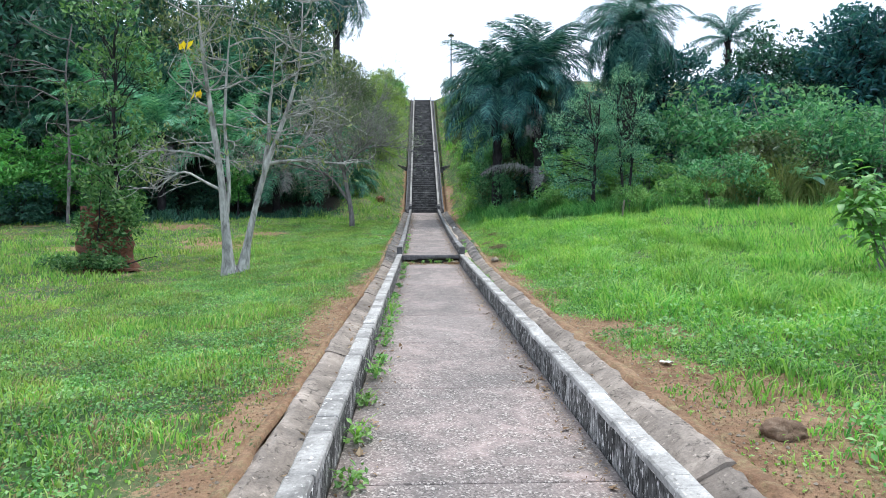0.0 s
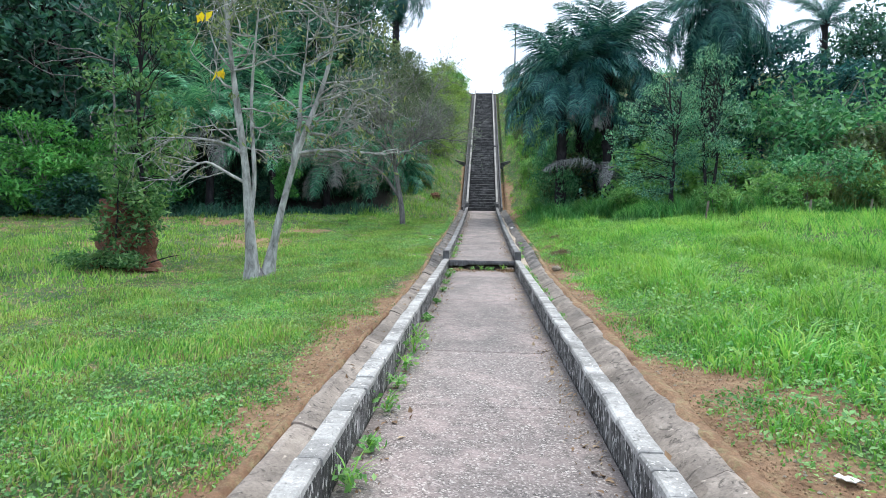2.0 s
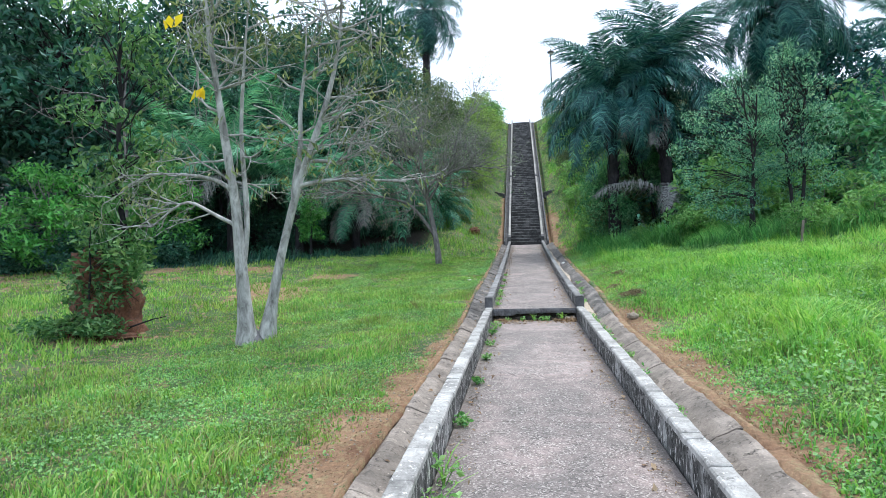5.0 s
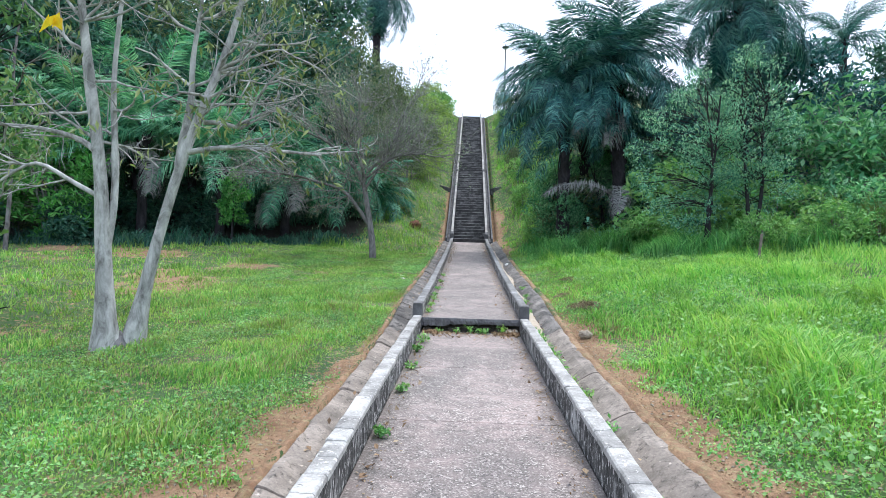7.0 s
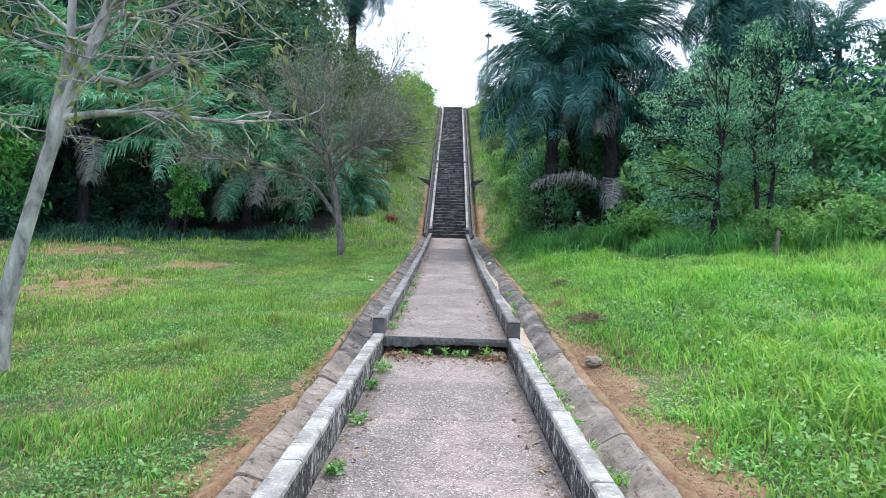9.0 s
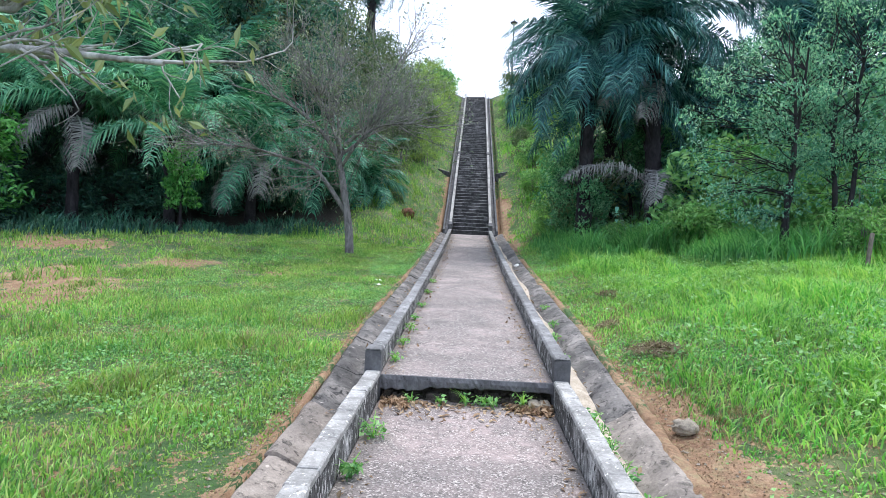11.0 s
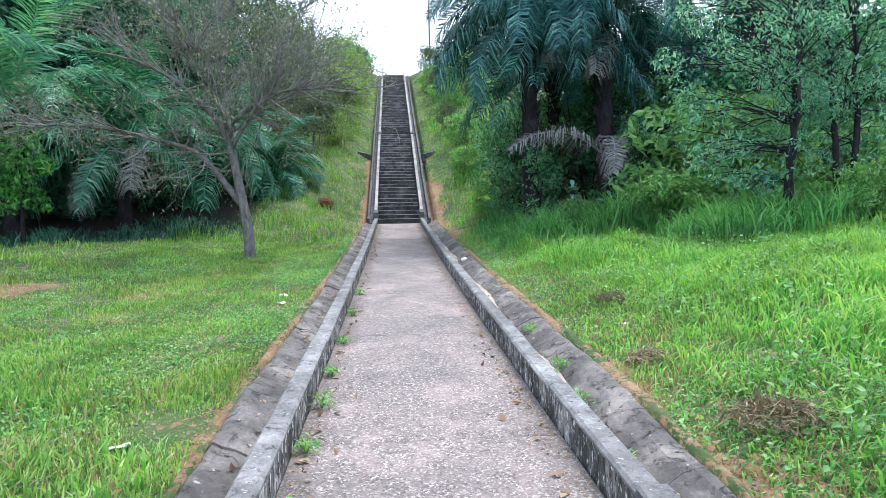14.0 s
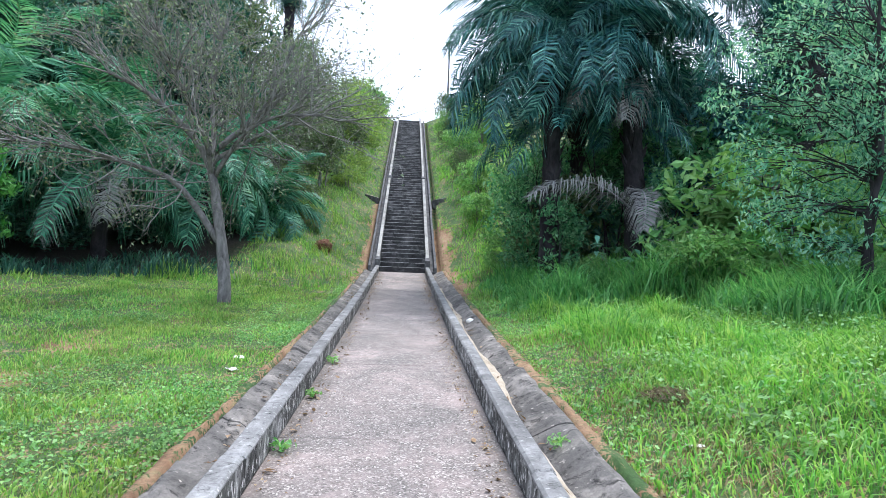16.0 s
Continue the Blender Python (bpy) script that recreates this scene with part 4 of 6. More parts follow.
# ---- bushes and trees at the lawn's edge ----
crown_tree("light_tree", (6.6, 9.4, gz(6.6, 9.4)), 5.4, (-0.6, 0.2, 3.1), (1.6, 1.3, 2.3), 90, 88, 0.095, M_BARK_DARK, M_LEAF_LIGHT, 81, "slender dark-stemmed tree with small light green leaves", 0.06, 0.32, 0.9, slim=0.34, stems=2, group="light trees", spread=0.10)
crown_tree("light_tree", (8.2, 10.0, gz(8.2, 10.0)), 6.1, (0.0, 0.2, 3.5), (1.2, 1.2, 2.6), 84, 88, 0.095, M_BARK_DARK, M_LEAF_LIGHT, 82, "slender dark-stemmed tree with small light green leaves", 0.07, 0.32, 0.9, slim=0.34, stems=2, group="light trees", spread=0.10)
crown_tree("edge_bush", (12.2, 9.8, gz(12.2, 9.8)), 2.6, (0, 0, 1.4), (1.8, 1.2, 1.1), 36, 80, 0.17, M_BARK_GREY, M_LEAF_VINE, 83, "rounded bush overgrown with leafy vines", 0.04, 0.5, 0.4, stems=4, category="bush")
crown_tree("cassava_bush", (-18.6, 12.2, gz(-18.6, 12.2)), 4.6, (0, -0.4, 2.1), (2.4, 1.6, 2.2), 70, 70, 0.26, M_BARK_GREY, M_LEAF_BRIGHT, 84, "bright green leafy bush at the forest's edge", 0.05, 0.55, 0.5, 0.34, stems=5, group="bright bushes", category="bush")
crown_tree("cassava_bush", (-15.2, 13.4, gz(-15.2, 13.4)), 4.4, (0, -0.4, 2.1), (2.2, 1.5, 2.1), 60, 70, 0.26, M_BARK_GREY, M_LEAF_BRIGHT, 85, "bright green leafy bush at the forest's edge", 0.05, 0.55, 0.5, 0.34, stems=5, group="bright bushes", category="bush")

# ---- forest on the slope ----
protos = {
    "d": crown_tree("forest_tree", (13.2, 18.5, gz(13.2, 18.5)), 8.4, (0, 0, 4.6), (2.9, 2.9, 3.6), 64, 95, 0.30, M_BARK_DARK, M_LEAF_BLUE, 91, "dark green forest tree on the slope, haze blue in its leaf colour", 0.15, 0.85, 0.45, group="slope trees"),
    "e": crown_tree("forest_tree", (-16.5, 17.6, gz(-16.5, 17.6)), 9.4, (0, 0, 5.3), (3.0, 2.8, 4.2), 74, 95, 0.30, M_BARK_DARK, M_LEAF_DARK, 92, "tall dark green forest tree on the slope", 0.16, 0.85, 0.55, group="slope trees"),
    "o": crown_tree("forest_tree", (-9.6, 23.0, gz(-9.6, 23.0)), 8.6, (0, 0, 5.0), (2.7, 2.7, 3.6), 64, 90, 0.24, M_BARK_GREY, M_LEAF_OLIVE, 93, "olive-green forest tree with narrow leaves", 0.13, 0.8, 0.7, 0.3, group="slope trees"),
}


def plant_copy(key, x, y, s, turn, squash=1.0):
    m = pose(x, y, gz(x, y) - 0.05, 0, 0, turn) @ Matrix.Diagonal((s, s, s * squash, 1))
    return copy_thing(protos[key], m)


for i, (k, x, y, s) in enumerate((
        ("d", 9.0, 20.5, 0.70), ("d", 8.1, 17.4, 0.62), ("d", 11.6, 18.4, 0.72), ("d", 16.5, 17.0, 0.91), ("e", 19.8, 19.0, 0.92), ("d", 23.5, 17.5, 1.21), ("d", 27.5, 19.5, 1.31), ("e", 31.5, 18.5, 1.37), ("d", 36.0, 22.0, 1.15),
        ("d", 20.0, 26.0, 0.67), ("e", 28.0, 27.0, 0.85), ("d", 34.0, 30.0, 0.95), ("e", 13.0, 27.0, 0.55), ("d", 41.0, 27.0, 1.05), ("d", 25.4, 14.4, 1.36), ("d", 31.0, 13.5, 1.50),
        ("e", -20.5, 15.0, 1.35), ("o", -13.4, 22.0, 1.3), ("e", -23.5, 18.0, 1.3), ("e", -18.5, 22.5, 1.5), ("o", -7.6, 26.0, 1.0), ("e", -12.5, 26.0, 1.35), ("o", -16.4, 21.0, 1.4), ("e", -9.6, 27.5, 1.15), ("o", -10.5, 24.0, 1.25),
        ("o", -4.9, 26.0, 0.58), ("e", -22.5, 25.0, 1.25), ("e", -28.0, 15.5, 1.35), ("o", -5.8, 30.5, 0.75), ("e", -10.0, 31.5, 0.8), ("e", -16.0, 31.0, 1.0), ("e", -29.0, 23.0, 1.3), ("o", -6.6, 33.2, 0.8), ("e", -26.0, 9.5, 1.2))):
    plant_copy(k, x, y, s, (i * 67) % 360, 1.0 + 0.12 * math.sin(i * 1.7))

protos["h"] = crown_tree("canopy_tree", (-9.8, 22.6, gz(-9.8, 22.6)), 9.0, (0, -0.6, 7.0), (3.4, 3.2, 1.9), 60, 95, 0.28, M_BARK_DARK, M_LEAF_DARK, 94, "tall forest tree with a high spreading canopy", 0.14, 0.85, 0.5, group="slope trees")
for i, (x, y, s) in enumerate(((-13.6, 22.4, 1.0), (-17.2, 20.6, 1.05), (-20.8, 18.6, 1.1), (-10.8, 18.2, 0.82), (-14.4, 17.4, 0.9), (-7.6, 20.2, 0.72))):
    plant_copy("h", x, y, s, i * 97)

# bushes on the banks beside the stairs
protos["p"] = crown_tree("bank_bush", (-2.7, 33.5, gz(-2.7, 33.5)), 2.4, (0, 0, 1.2), (1.1, 1.2, 1.1), 32, 75, 0.15, M_BARK_GREY, M_LEAF_PALE, 98, "pale olive bush on the grassy bank", 0.03, 0.42, 0.5, stems=4, group="bank bushes", category="bush")
for i, (x, y, s) in enumerate(((-3.0, 36.0, 0.95), (-2.5, 38.5, 0.8), (-3.3, 40.5, 1.1), (-2.5, 42.5, 0.8), (-2.4, 45.5, 0.75), (-3.9, 46.5, 1.15), (-4.6, 43.0, 1.2), (-2.5, 30.5, 0.7), (-2.6, 28.0, 0.6))):
    plant_copy("p", x, y, s, i * 61)
protos["b"] = crown_tree("bank_bush", (-3.6, 27.0, gz(-3.6, 27.0)), 2.4, (0, 0, 1.3), (1.2, 1.2, 1.0), 30, 75, 0.17, M_BARK_GREY, M_LEAF_OLIVE, 95, "olive bush on the grassy bank", 0.035, 0.42, 0.5, stems=4, group="bank bushes", category="bush")
protos["y"] = crown_tree("bank_bush", (-2.9, 44.0, gz(-2.9, 44.0)), 2.2, (0, 0, 1.2), (1.2, 1.2, 0.9), 30, 75, 0.19, M_BARK_GREY, M_WEED, 96, "yellow-green bush on the grassy bank", 0.035, 0.42, 0.5, stems=4, group="bank bushes", category="bush")
protos["v"] = crown_tree("vine_bush", (11.5, 13.0, gz(11.5, 13.0)), 3.1, (0, 0, 1.6), (1.5, 1.3, 1.3), 44, 75, 0.16, M_BARK_GREY, M_LEAF_VINE, 99, "blue-green bush smothered in vines behind the lawn", 0.035, 0.42, 0.6, stems=5, group="vine bushes", category="bush")
for i, (k, x, y, s) in enumerate((("b", -5.6, 25.0, 1.1), ("b", -4.2, 30.0, 1.0), ("b", -3.4, 33.0, 0.95), ("b", -5.8, 36.5, 1.2),
                                  ("y", 2.9, 24.5, 0.55), ("y", 3.2, 28.0, 0.70), ("b", 2.8, 31.0, 0.60), ("y", 3.0, 34.5, 0.80), ("b", 2.6, 38.0, 0.70), ("y", 2.7, 41.5, 0.75), ("b", 2.9, 45.5, 0.90), ("v", 4.6, 20.0, 1.13), ("y", 4.4, 36.0, 1.21), ("b", 5.0, 42.0, 1.32),
                                  ("y", 8.2, 14.0, 1.3), ("v", 7.4, 17.5, 1.45), ("b", 14.6, 11.2, 1.50), ("v", 17.0, 12.0, 1.71), ("v", 19.6, 11.4, 1.60), ("v", 22.4, 12.2, 1.94), ("v", 10.2, 17.5, 1.69), ("b", 4.2, 17.2, 1.16), ("v", 17.5, 14.5, 2.13), ("v", 13.2, 15.0, 2.08), ("v", 14.5, 12.8, 1.72), ("y", 6.0, 12.6, 0.70))):
    plant_copy(k, x, y, s, (i * 83) % 360)
for i, (x, y, s) in enumerate(((-7.2, 22.4, 0.7), (-5.4, 22.9, 0.7), (-18.0, 15.2, 0.8), (-4.2, 23.6, 0.7))):
    plant_copy("b", x, y, s, i * 71)
# undergrowth added to shut the view into the trees, dark in place of shade
protos["u"] = crown_tree("undergrowth_bush", (-9.4, 22.4, gz(-9.4, 22.4)), 2.6, (0, 0, 1.2), (1.5, 1.1, 1.25), 44, 75, 0.22, M_BARK_DARK, M_LEAF_DARK, 97, "added undergrowth, its dark leaves standing in for the trees' shade", 0.04, 0.5, 0.4, stems=5, group="undergrowth", category="bush")
for i, (x, y, s) in enumerate(((-11.6, 21.4, 1.0), (-13.8, 20.6, 1.0), (-16.0, 19.6, 1.1), (-7.4, 23.0, 0.9), (-18.4, 18.4, 1.1), (-21.0, 16.5, 1.1), (-12.6, 23.6, 1.1), (-10.4, 24.0, 1.1),
                               (-9.3, 17.9, 0.75), (-11.4, 17.0, 0.8), (-7.0, 18.9, 0.7), (-13.4, 16.4, 0.8), (-15.6, 15.8, 0.8), (4.7, 18.4, 1.1), (5.6, 21.0, 1.2), (8.0, 22.5, 1.3), (-20.0, 11.6, 0.8), (-17.0, 11.6, 0.8), (-14.0, 12.8, 0.7), (20.0, 14.0, 1.4), (24.5, 15.0, 1.5))):
    plant_copy("u", x, y, s, i * 77)
# copies behind the light trees are added in place of the sunlit grass slope
for i, (x, y, s) in enumerate(((7.9, 8.8, 0.55), (9.9, 9.2, 0.7), (5.7, 13.4, 0.5), (11.0, 9.0, 0.6), (13.6, 9.4, 0.7), (4.6, 15.0, 0.45), (3.0, 18.4, 0.6), (7.3, 13.4, 1.5), (8.8, 14.2, 1.6), (10.0, 12.6, 1.2))):
    plant_copy("y", x, y, s, i * 59)


def broadleaf_shrub(place, height, seed, label, n=46, leaf=0.2, leaf_m=None):
    """Shrub of thin stems with large single leaves."""
    rng = np.random.default_rng(seed)
    root = thing("broadleaf_shrub", place, label, "bush")
    wood = Pile()
    ends = []
    for s in range(7):
        a = rng.uniform(0, 6.28)
        tip = np.array([math.cos(a) * rng.uniform(0.2, 0.75), math.sin(a) * rng.uniform(0.2, 0.75), height * rng.uniform(0.6, 1.0)])
        p = limb(wood, rng, (rng.normal(0, 0.05), rng.normal(0, 0.05), -0.05), tip, 0.016, 0.005, 0.05, 8, 5, 0.03)
        ends += [p[k] for k in (3, 4, 5, 6, 7, 7, 7)]
    part("stem", wood.mesh("stem", True), M_BARK_GREY, root)
    for k in range(n):
        c = ends[k % len(ends)] + rng.normal(0, 0.15, 3)
        a = rng.uniform(0, 6.28)
        L, w = leaf * rng.uniform(0.7, 1.3), leaf * 0.22
        d = np.array([math.cos(a), math.sin(a), rng.uniform(-0.6, 0.35)])
        s = np.array([-math.sin(a), math.cos(a), rng.normal(0, 0.2)])
        v = []
        for t, ww, dz in ((0, 0.12, 0), (0.3, 0.9, 0.03), (0.6, 1.0, 0.0), (0.85, 0.55, -0.06), (1.0, 0.05, -0.12)):
            q = c + d * L * t + np.array([0, 0, dz * L * 2])
            v += [q - s * w * ww + np.array([0, 0, w * 0.25 * ww]), q, q + s * w * ww + np.array([0, 0, w * 0.25 * ww])]
        f = [(r * 3 + j, r * 3 + j + 1, r * 3 + 4 + j, r * 3 + 3 + j) for r in range(4) for j in range(2)]
        part("leaf", mesh_of("leaf", v, f, True), leaf_m or M_LEAF_LIGHT, root)
    return root


broadleaf_shrub((7.45, -4.7, gz(7.45, -4.7)), 1.75, 8, "yellow-green shrub with large drooping leaves on the lawn", 280, 0.25, M_LEAF_SHRUB)
broadleaf_shrub((4.9, 14.6, gz(4.9, 14.6)), 1.3, 9, "pale young shrub in front of the palms", 40, 0.24)


def banana(place, seed, label):
    rng = np.random.default_rng(seed)
    root = thing("banana_plant", place, label, "plant", "banana plants")
    part("stem", tubed("stem", [(0, 0, -0.1), (0.02, 0, 0.7), (0, 0.03, 1.5)], [0.10, 0.085, 0.05], 9), M_BARK_GREY, root)
    for k in range(8):
        a, e = k * 2.4, rng.uniform(0.3, 1.1)
        L, w = rng.uniform(1.3, 1.8), 0.24
        d, s = np.array([math.cos(a), math.sin(a), 0]), np.array([-math.sin(a), math.cos(a), 0])
        v = []
        for t in np.linspace(0, 1, 8):
            q = np.array([0, 0, 1.35]) + d * L * t * math.cos(e) + np.array([0, 0, L * (t * math.sin(e) - 0.55 * t * t)])
            ww = w * (math.sin(min(1, t * 1.02 + 0.02) * math.pi) ** 0.5 + 0.04)
            v += [q - s * ww + np.array([0, 0, ww * 0.3]), q, q + s * ww + np.array([0, 0, ww * 0.3])]
        f = [(r * 3 + j, r * 3 + j + 1, r * 3 + 4 + j, r * 3 + 3 + j) for r in range(7) for j in range(2)]
        part("leaf", mesh_of("leaf", v, f, True), M_LEAF_LIGHT, root)


banana((15.6, 10.2, gz(15.6, 10.2)), 3, "banana plant with broad pale green leaves")
banana((17.6, 10.8, gz(17.6, 10.8)), 4, "banana plant with broad pale green leaves")

# ---- small things ----
for x, y, h, t in ((7.23, 7.66, 0.62, 3), (10.6, 7.9, 0.55, -6), (12.9, 8.6, 0.6, 2)):
    v, f = tube([(0, 0, -0.15), (0, 0, h * 0.5), (0.006, 0, h - 0.01), (0.006, 0, h)], [0.04, 0.038, 0.036, 0.012], 8)
    ob = solid("wooden_post", mesh_of("wooden_post", v, f), M_POST, "short weathered wooden post in the tall grass", "post", "lawn posts")
    ob.matrix_world = pose(x, y, gz(x, y), t, 4, 0)

lamp = thing("street_lamp", (3.1, 50.0, gz(3.1, 50.0)), "tall thin lamp post with a small round head on the hilltop", "street lamp")
top = 22.8 - gz(3.1, 50.0)
part("pole", tubed("pole", [(0, 0, -0.3), (0, 0, top * 0.5), (0, 0, top)], [0.09, 0.07, 0.055], 10), M_METAL, lamp)
part("head", tubed("head", [(0, 0, top - 0.42), (0, 0, top - 0.40), (0, 0, top - 0.28), (0, 0, top - 0.22), (0, 0, top - 0.1)], [0.02, 0.30, 0.34, 0.2, 0.03], 14), M_METAL, lamp)
part("lens", tubed("lens", [(0, 0, top - 0.52), (0, 0, top - 0.50), (0, 0, top - 0.425)], [0.02, 0.16, 0.22], 12), M_LENS, lamp)

lump("clay_nest", (-2.64, 21.3, gz(-2.64, 21.3) + 0.08), (0.30, 0.28, 0.24), M_CLAY, 21, "round red clay nest on the grassy bank", "termite mound", 0.3)
lump("rock", (1.98, -10.62, gz(1.98, -10.62) + 0.02), (0.13, 0.10, 0.08), M_ROCK, 22, "layered brown rock lying on bare soil", "rock", 0.35)
lump("stone", (1.18, 11.2, float(path_z(11.2)) + 0.05), (0.07, 0.06, 0.05), M_WHITE, 23, "small white stone in the drain channel", "stone", 0.2)
lump("stone", (1.62, 0.95, gz(1.65, 0.95) + 0.05), (0.09, 0.07, 0.06), M_STONE, 24, "pale stone beside the drain channel", "stone", 0.3)
for i, (x, y) in enumerate(((-1.82, 8.49), (-1.73, 7.88), (1.95, -8.9), (2.0, 5.2), (-1.9, 3.4))):
    bm = bmesh.new()
    bmesh.ops.create_grid(bm, x_segments=4, y_segments=3, size=0.042)
    for v in bm.verts:
        v.co.z += 0.02 * noise.noise(v.co * 30 + Vector((i * 5, 0, 0)))
        v.co.x *= 1.4
    bmesh.ops.solidify(bm, geom=bm.faces[:], thickness=0.004)
    me = bpy.data.meshes.new("litter_scrap")
    bm.to_mesh(me)
    bm.free()
    ob = solid("litter_scrap", me, M_WHITE, "crumpled white scrap of litter on the ground", "litter", "litter scraps")
    ob.matrix_world = pose(x, y, gz(x, y) + 0.03, 8, 5, i * 50)


# ---- grass and weeds ----
def blades(rng, n, xr, yr, height, width, lush=0.0, tuft=0.07, two=True, keep=None, thin=0.97, shaded=False):
    """Bent grass blades in small tufts, thinned where the soil is bare."""
    k = max(1, n // 9)
    cx, cy = rng.uniform(*xr, k), rng.uniform(*yr, k)
    who = rng.integers(0, k, n)
    loose = rng.uniform(size=n) < 0.35
    x = np.where(loose, rng.uniform(*xr, n), cx[who] + rng.normal(0, tuft, n))
    y = np.where(loose, rng.uniform(*yr, n), cy[who] + rng.normal(0, tuft, n))
    soil = bare_soil(x, y)
    ok = (rng.uniform(size=n) > soil * thin) & ((soil < 0.88) | (thin < 0.9)) & ~((x > -1.27) & (x < 1.40)) & (forest_shade(x, y) < 0.5)
    if keep is not None:
        ok = (~((x > -1.27) & (x < 1.40)) if shaded else ok) & keep(x, y)
    # bigger growth in patches
    size = 0.3 + 1.5 * vnoise(x, y, 0.7, 31) ** 1.5 * (0.6 + vnoise(x, y, 3.1, 32))
    # kept low by feet beside the path
    size = size * np.where(x > 0, 0.4 + 0.6 * smooth01(1.6, 3.0, x), 0.55 + 0.45 * smooth01(-1.3, -2.6, x))
    x, y, size, who = x[ok], y[ok], size[ok], who[ok]
    n = len(x)
    h = height * size * rng.uniform(0.5, 1.3, n) * (1 - 0.6 * bare_soil(x, y))
    z = ground_z(x, y) - 0.01
    a = rng.uniform(0, 2 * np.pi, n)
    lean = rng.uniform(0.15, 0.75, n) + lush * 0.25
    p = np.stack([x, y, z], 1)
    d = np.stack([np.cos(a), np.sin(a), np.zeros(n)], 1)
    s = np.stack([-np.sin(a + 0.6), np.cos(a + 0.6), np.zeros(n)], 1)
    w = (width * rng.uniform(0.7, 1.3, n))[:, None]
    up = np.array([0, 0, 1.0])
    mid = p + d * (h * lean * 0.35)[:, None] + up * (h * 0.6)[:, None]
    tip = p + d * (h * lean * 1.05)[:, None] + up * (h * (1.0 - 0.28 * lean))[:, None]
    if not two:
        v = np.stack([p - s * w, p + s * w, tip + s * w * 0.2, tip - s * w * 0.2], 1).reshape(-1, 3)
        return v, np.arange(n * 4).reshape(n, 4)
    v = np.stack([p - s * w * 0.8, p + s * w * 0.8, mid + s * w, mid - s * w, tip + s * w * 0.12, tip - s * w * 0.12], 1).reshape(-1, 3)
    o = np.arange(n)[:, None] * 6
    return v, np.concatenate([o + np.array([[0, 1, 2, 3]]), o + np.array([[3, 2, 4, 5]])])


def lawn(name, sets, material, label):
    pile = Pile()
    for v, f in sets:
        pile.add(v, f)
    return solid(name, pile.mesh(name), material, label, "grass", kind="stuff")


G = np.random.default_rng(77)
lawn("mown_grass", [blades(G, 115000, (-7, -1.1), (-13.5, 16.5), 0.075, 0.0075),
                    blades(G, 5000, (-7, -1.2), (-13, 15), 0.16, 0.005, 0.4, 0.05),
                    blades(G, 70000, (-4.2, -1.25), (-9, 14), 0.06, 0.007, two=False, thin=0.9),
                    blades(G, 60000, (-22, -7), (-11, 17), 0.13, 0.016, two=False),
                    blades(G, 26000, (-7.5, -1.2), (16, 47), 0.26, 0.014, two=False)], M_GRASS, "short green lawn grass with worn patches")
lawn("tall_grass", [blades(G, 125000, (1.35, 7.2), (-13, 15.5), 0.18, 0.0065, 0.8),
                    blades(G, 20000, (2.0, 7.2), (-13, 15), 0.31, 0.007, 1.3, 0.05, keep=lambda x, y: vnoise(x, y, 1.2, 61) > 0.5),
                    blades(G, 70000, (7, 28), (-12, 11), 0.28, 0.016, 0.5, two=False),
                    blades(G, 22000, (1.4, 6.5), (15, 47), 0.34, 0.015, two=False)], M_GRASS_LUSH, "lush tall grass on the sloping lawn")
lawn("reeds", [blades(G, 24000, (5.0, 27), (8.6, 11.4), 0.7, 0.013, 0.4, 0.2), blades(G, 14000, (2.2, 7.5), (12.2, 17.0), 0.6, 0.012, 0.4, 0.15)], M_REED, "tall rank grass along the edge of the trees")
lawn("seeding_reeds", [blades(G, 9000, (11.0, 18), (9.2, 11.0), 1.5, 0.014, 0.3, 0.2)], M_SEED, "tall yellowish seeding grass by the bushes")
lawn("forest_edge_weeds", [blades(G, 16000, (-21, -4.5), (11.5, 18), 0.35, 0.016, 0.3, 0.2, keep=lambda x, y: np.abs(y - 12.9 - np.clip(x + 11.2, 0, 7) * 0.75) < 1.1, shaded=True)], M_LEAF_DARK, "dark weeds along the forest's edge")


lawn("dry_grass", [blades(G, 9000, (-2.6, -1.1), (-13, 20), 0.09, 0.004, 0.5, 0.05, thin=0.6),
                   blades(G, 14000, (1.35, 3.6), (-13, 20), 0.12, 0.004, 0.6, 0.05, thin=0.6), blades(G, 12000, (1.42, 2.3), (0, 15), 0.13, 0.004, 0.9, 0.05, thin=0.3),
                   blades(G, 16000, (-7, -2), (-12, 14), 0.09, 0.004, 0.5, 0.06, thin=0.7)], M_STRAW, "dry yellow grass stalks over the bare soil")


def weeds(name, n, xr, yr, size, material, label, rng, lift=0.05):
    """Small broad leaves of creeping weeds among the grass."""
    k = n // 7
    cx, cy = rng.uniform(*xr, k), rng.uniform(*yr, k)
    who = rng.integers(0, k, n)
    x, y = cx[who] + rng.normal(0, 0.05, n), cy[who] + rng.normal(0, 0.05, n)
    ok = (bare_soil(x, y) < rng.uniform(0.2, 0.9, n)) & ~((x > -1.29) & (x < 1.43)) & (vnoise(x, y, 1.3, 41) > 0.38)
    x, y = x[ok], y[ok]
    c = np.stack([x, y, ground_z(x, y) + rng.uniform(0.2, 1.3, len(x)) * lift], 1)
    v, f = leaves(rng, c, 0.01, size, 0.05, 0.75, 0.7)
    return solid(name, mesh_of(name, v, f), material, label, "weeds", kind="stuff")


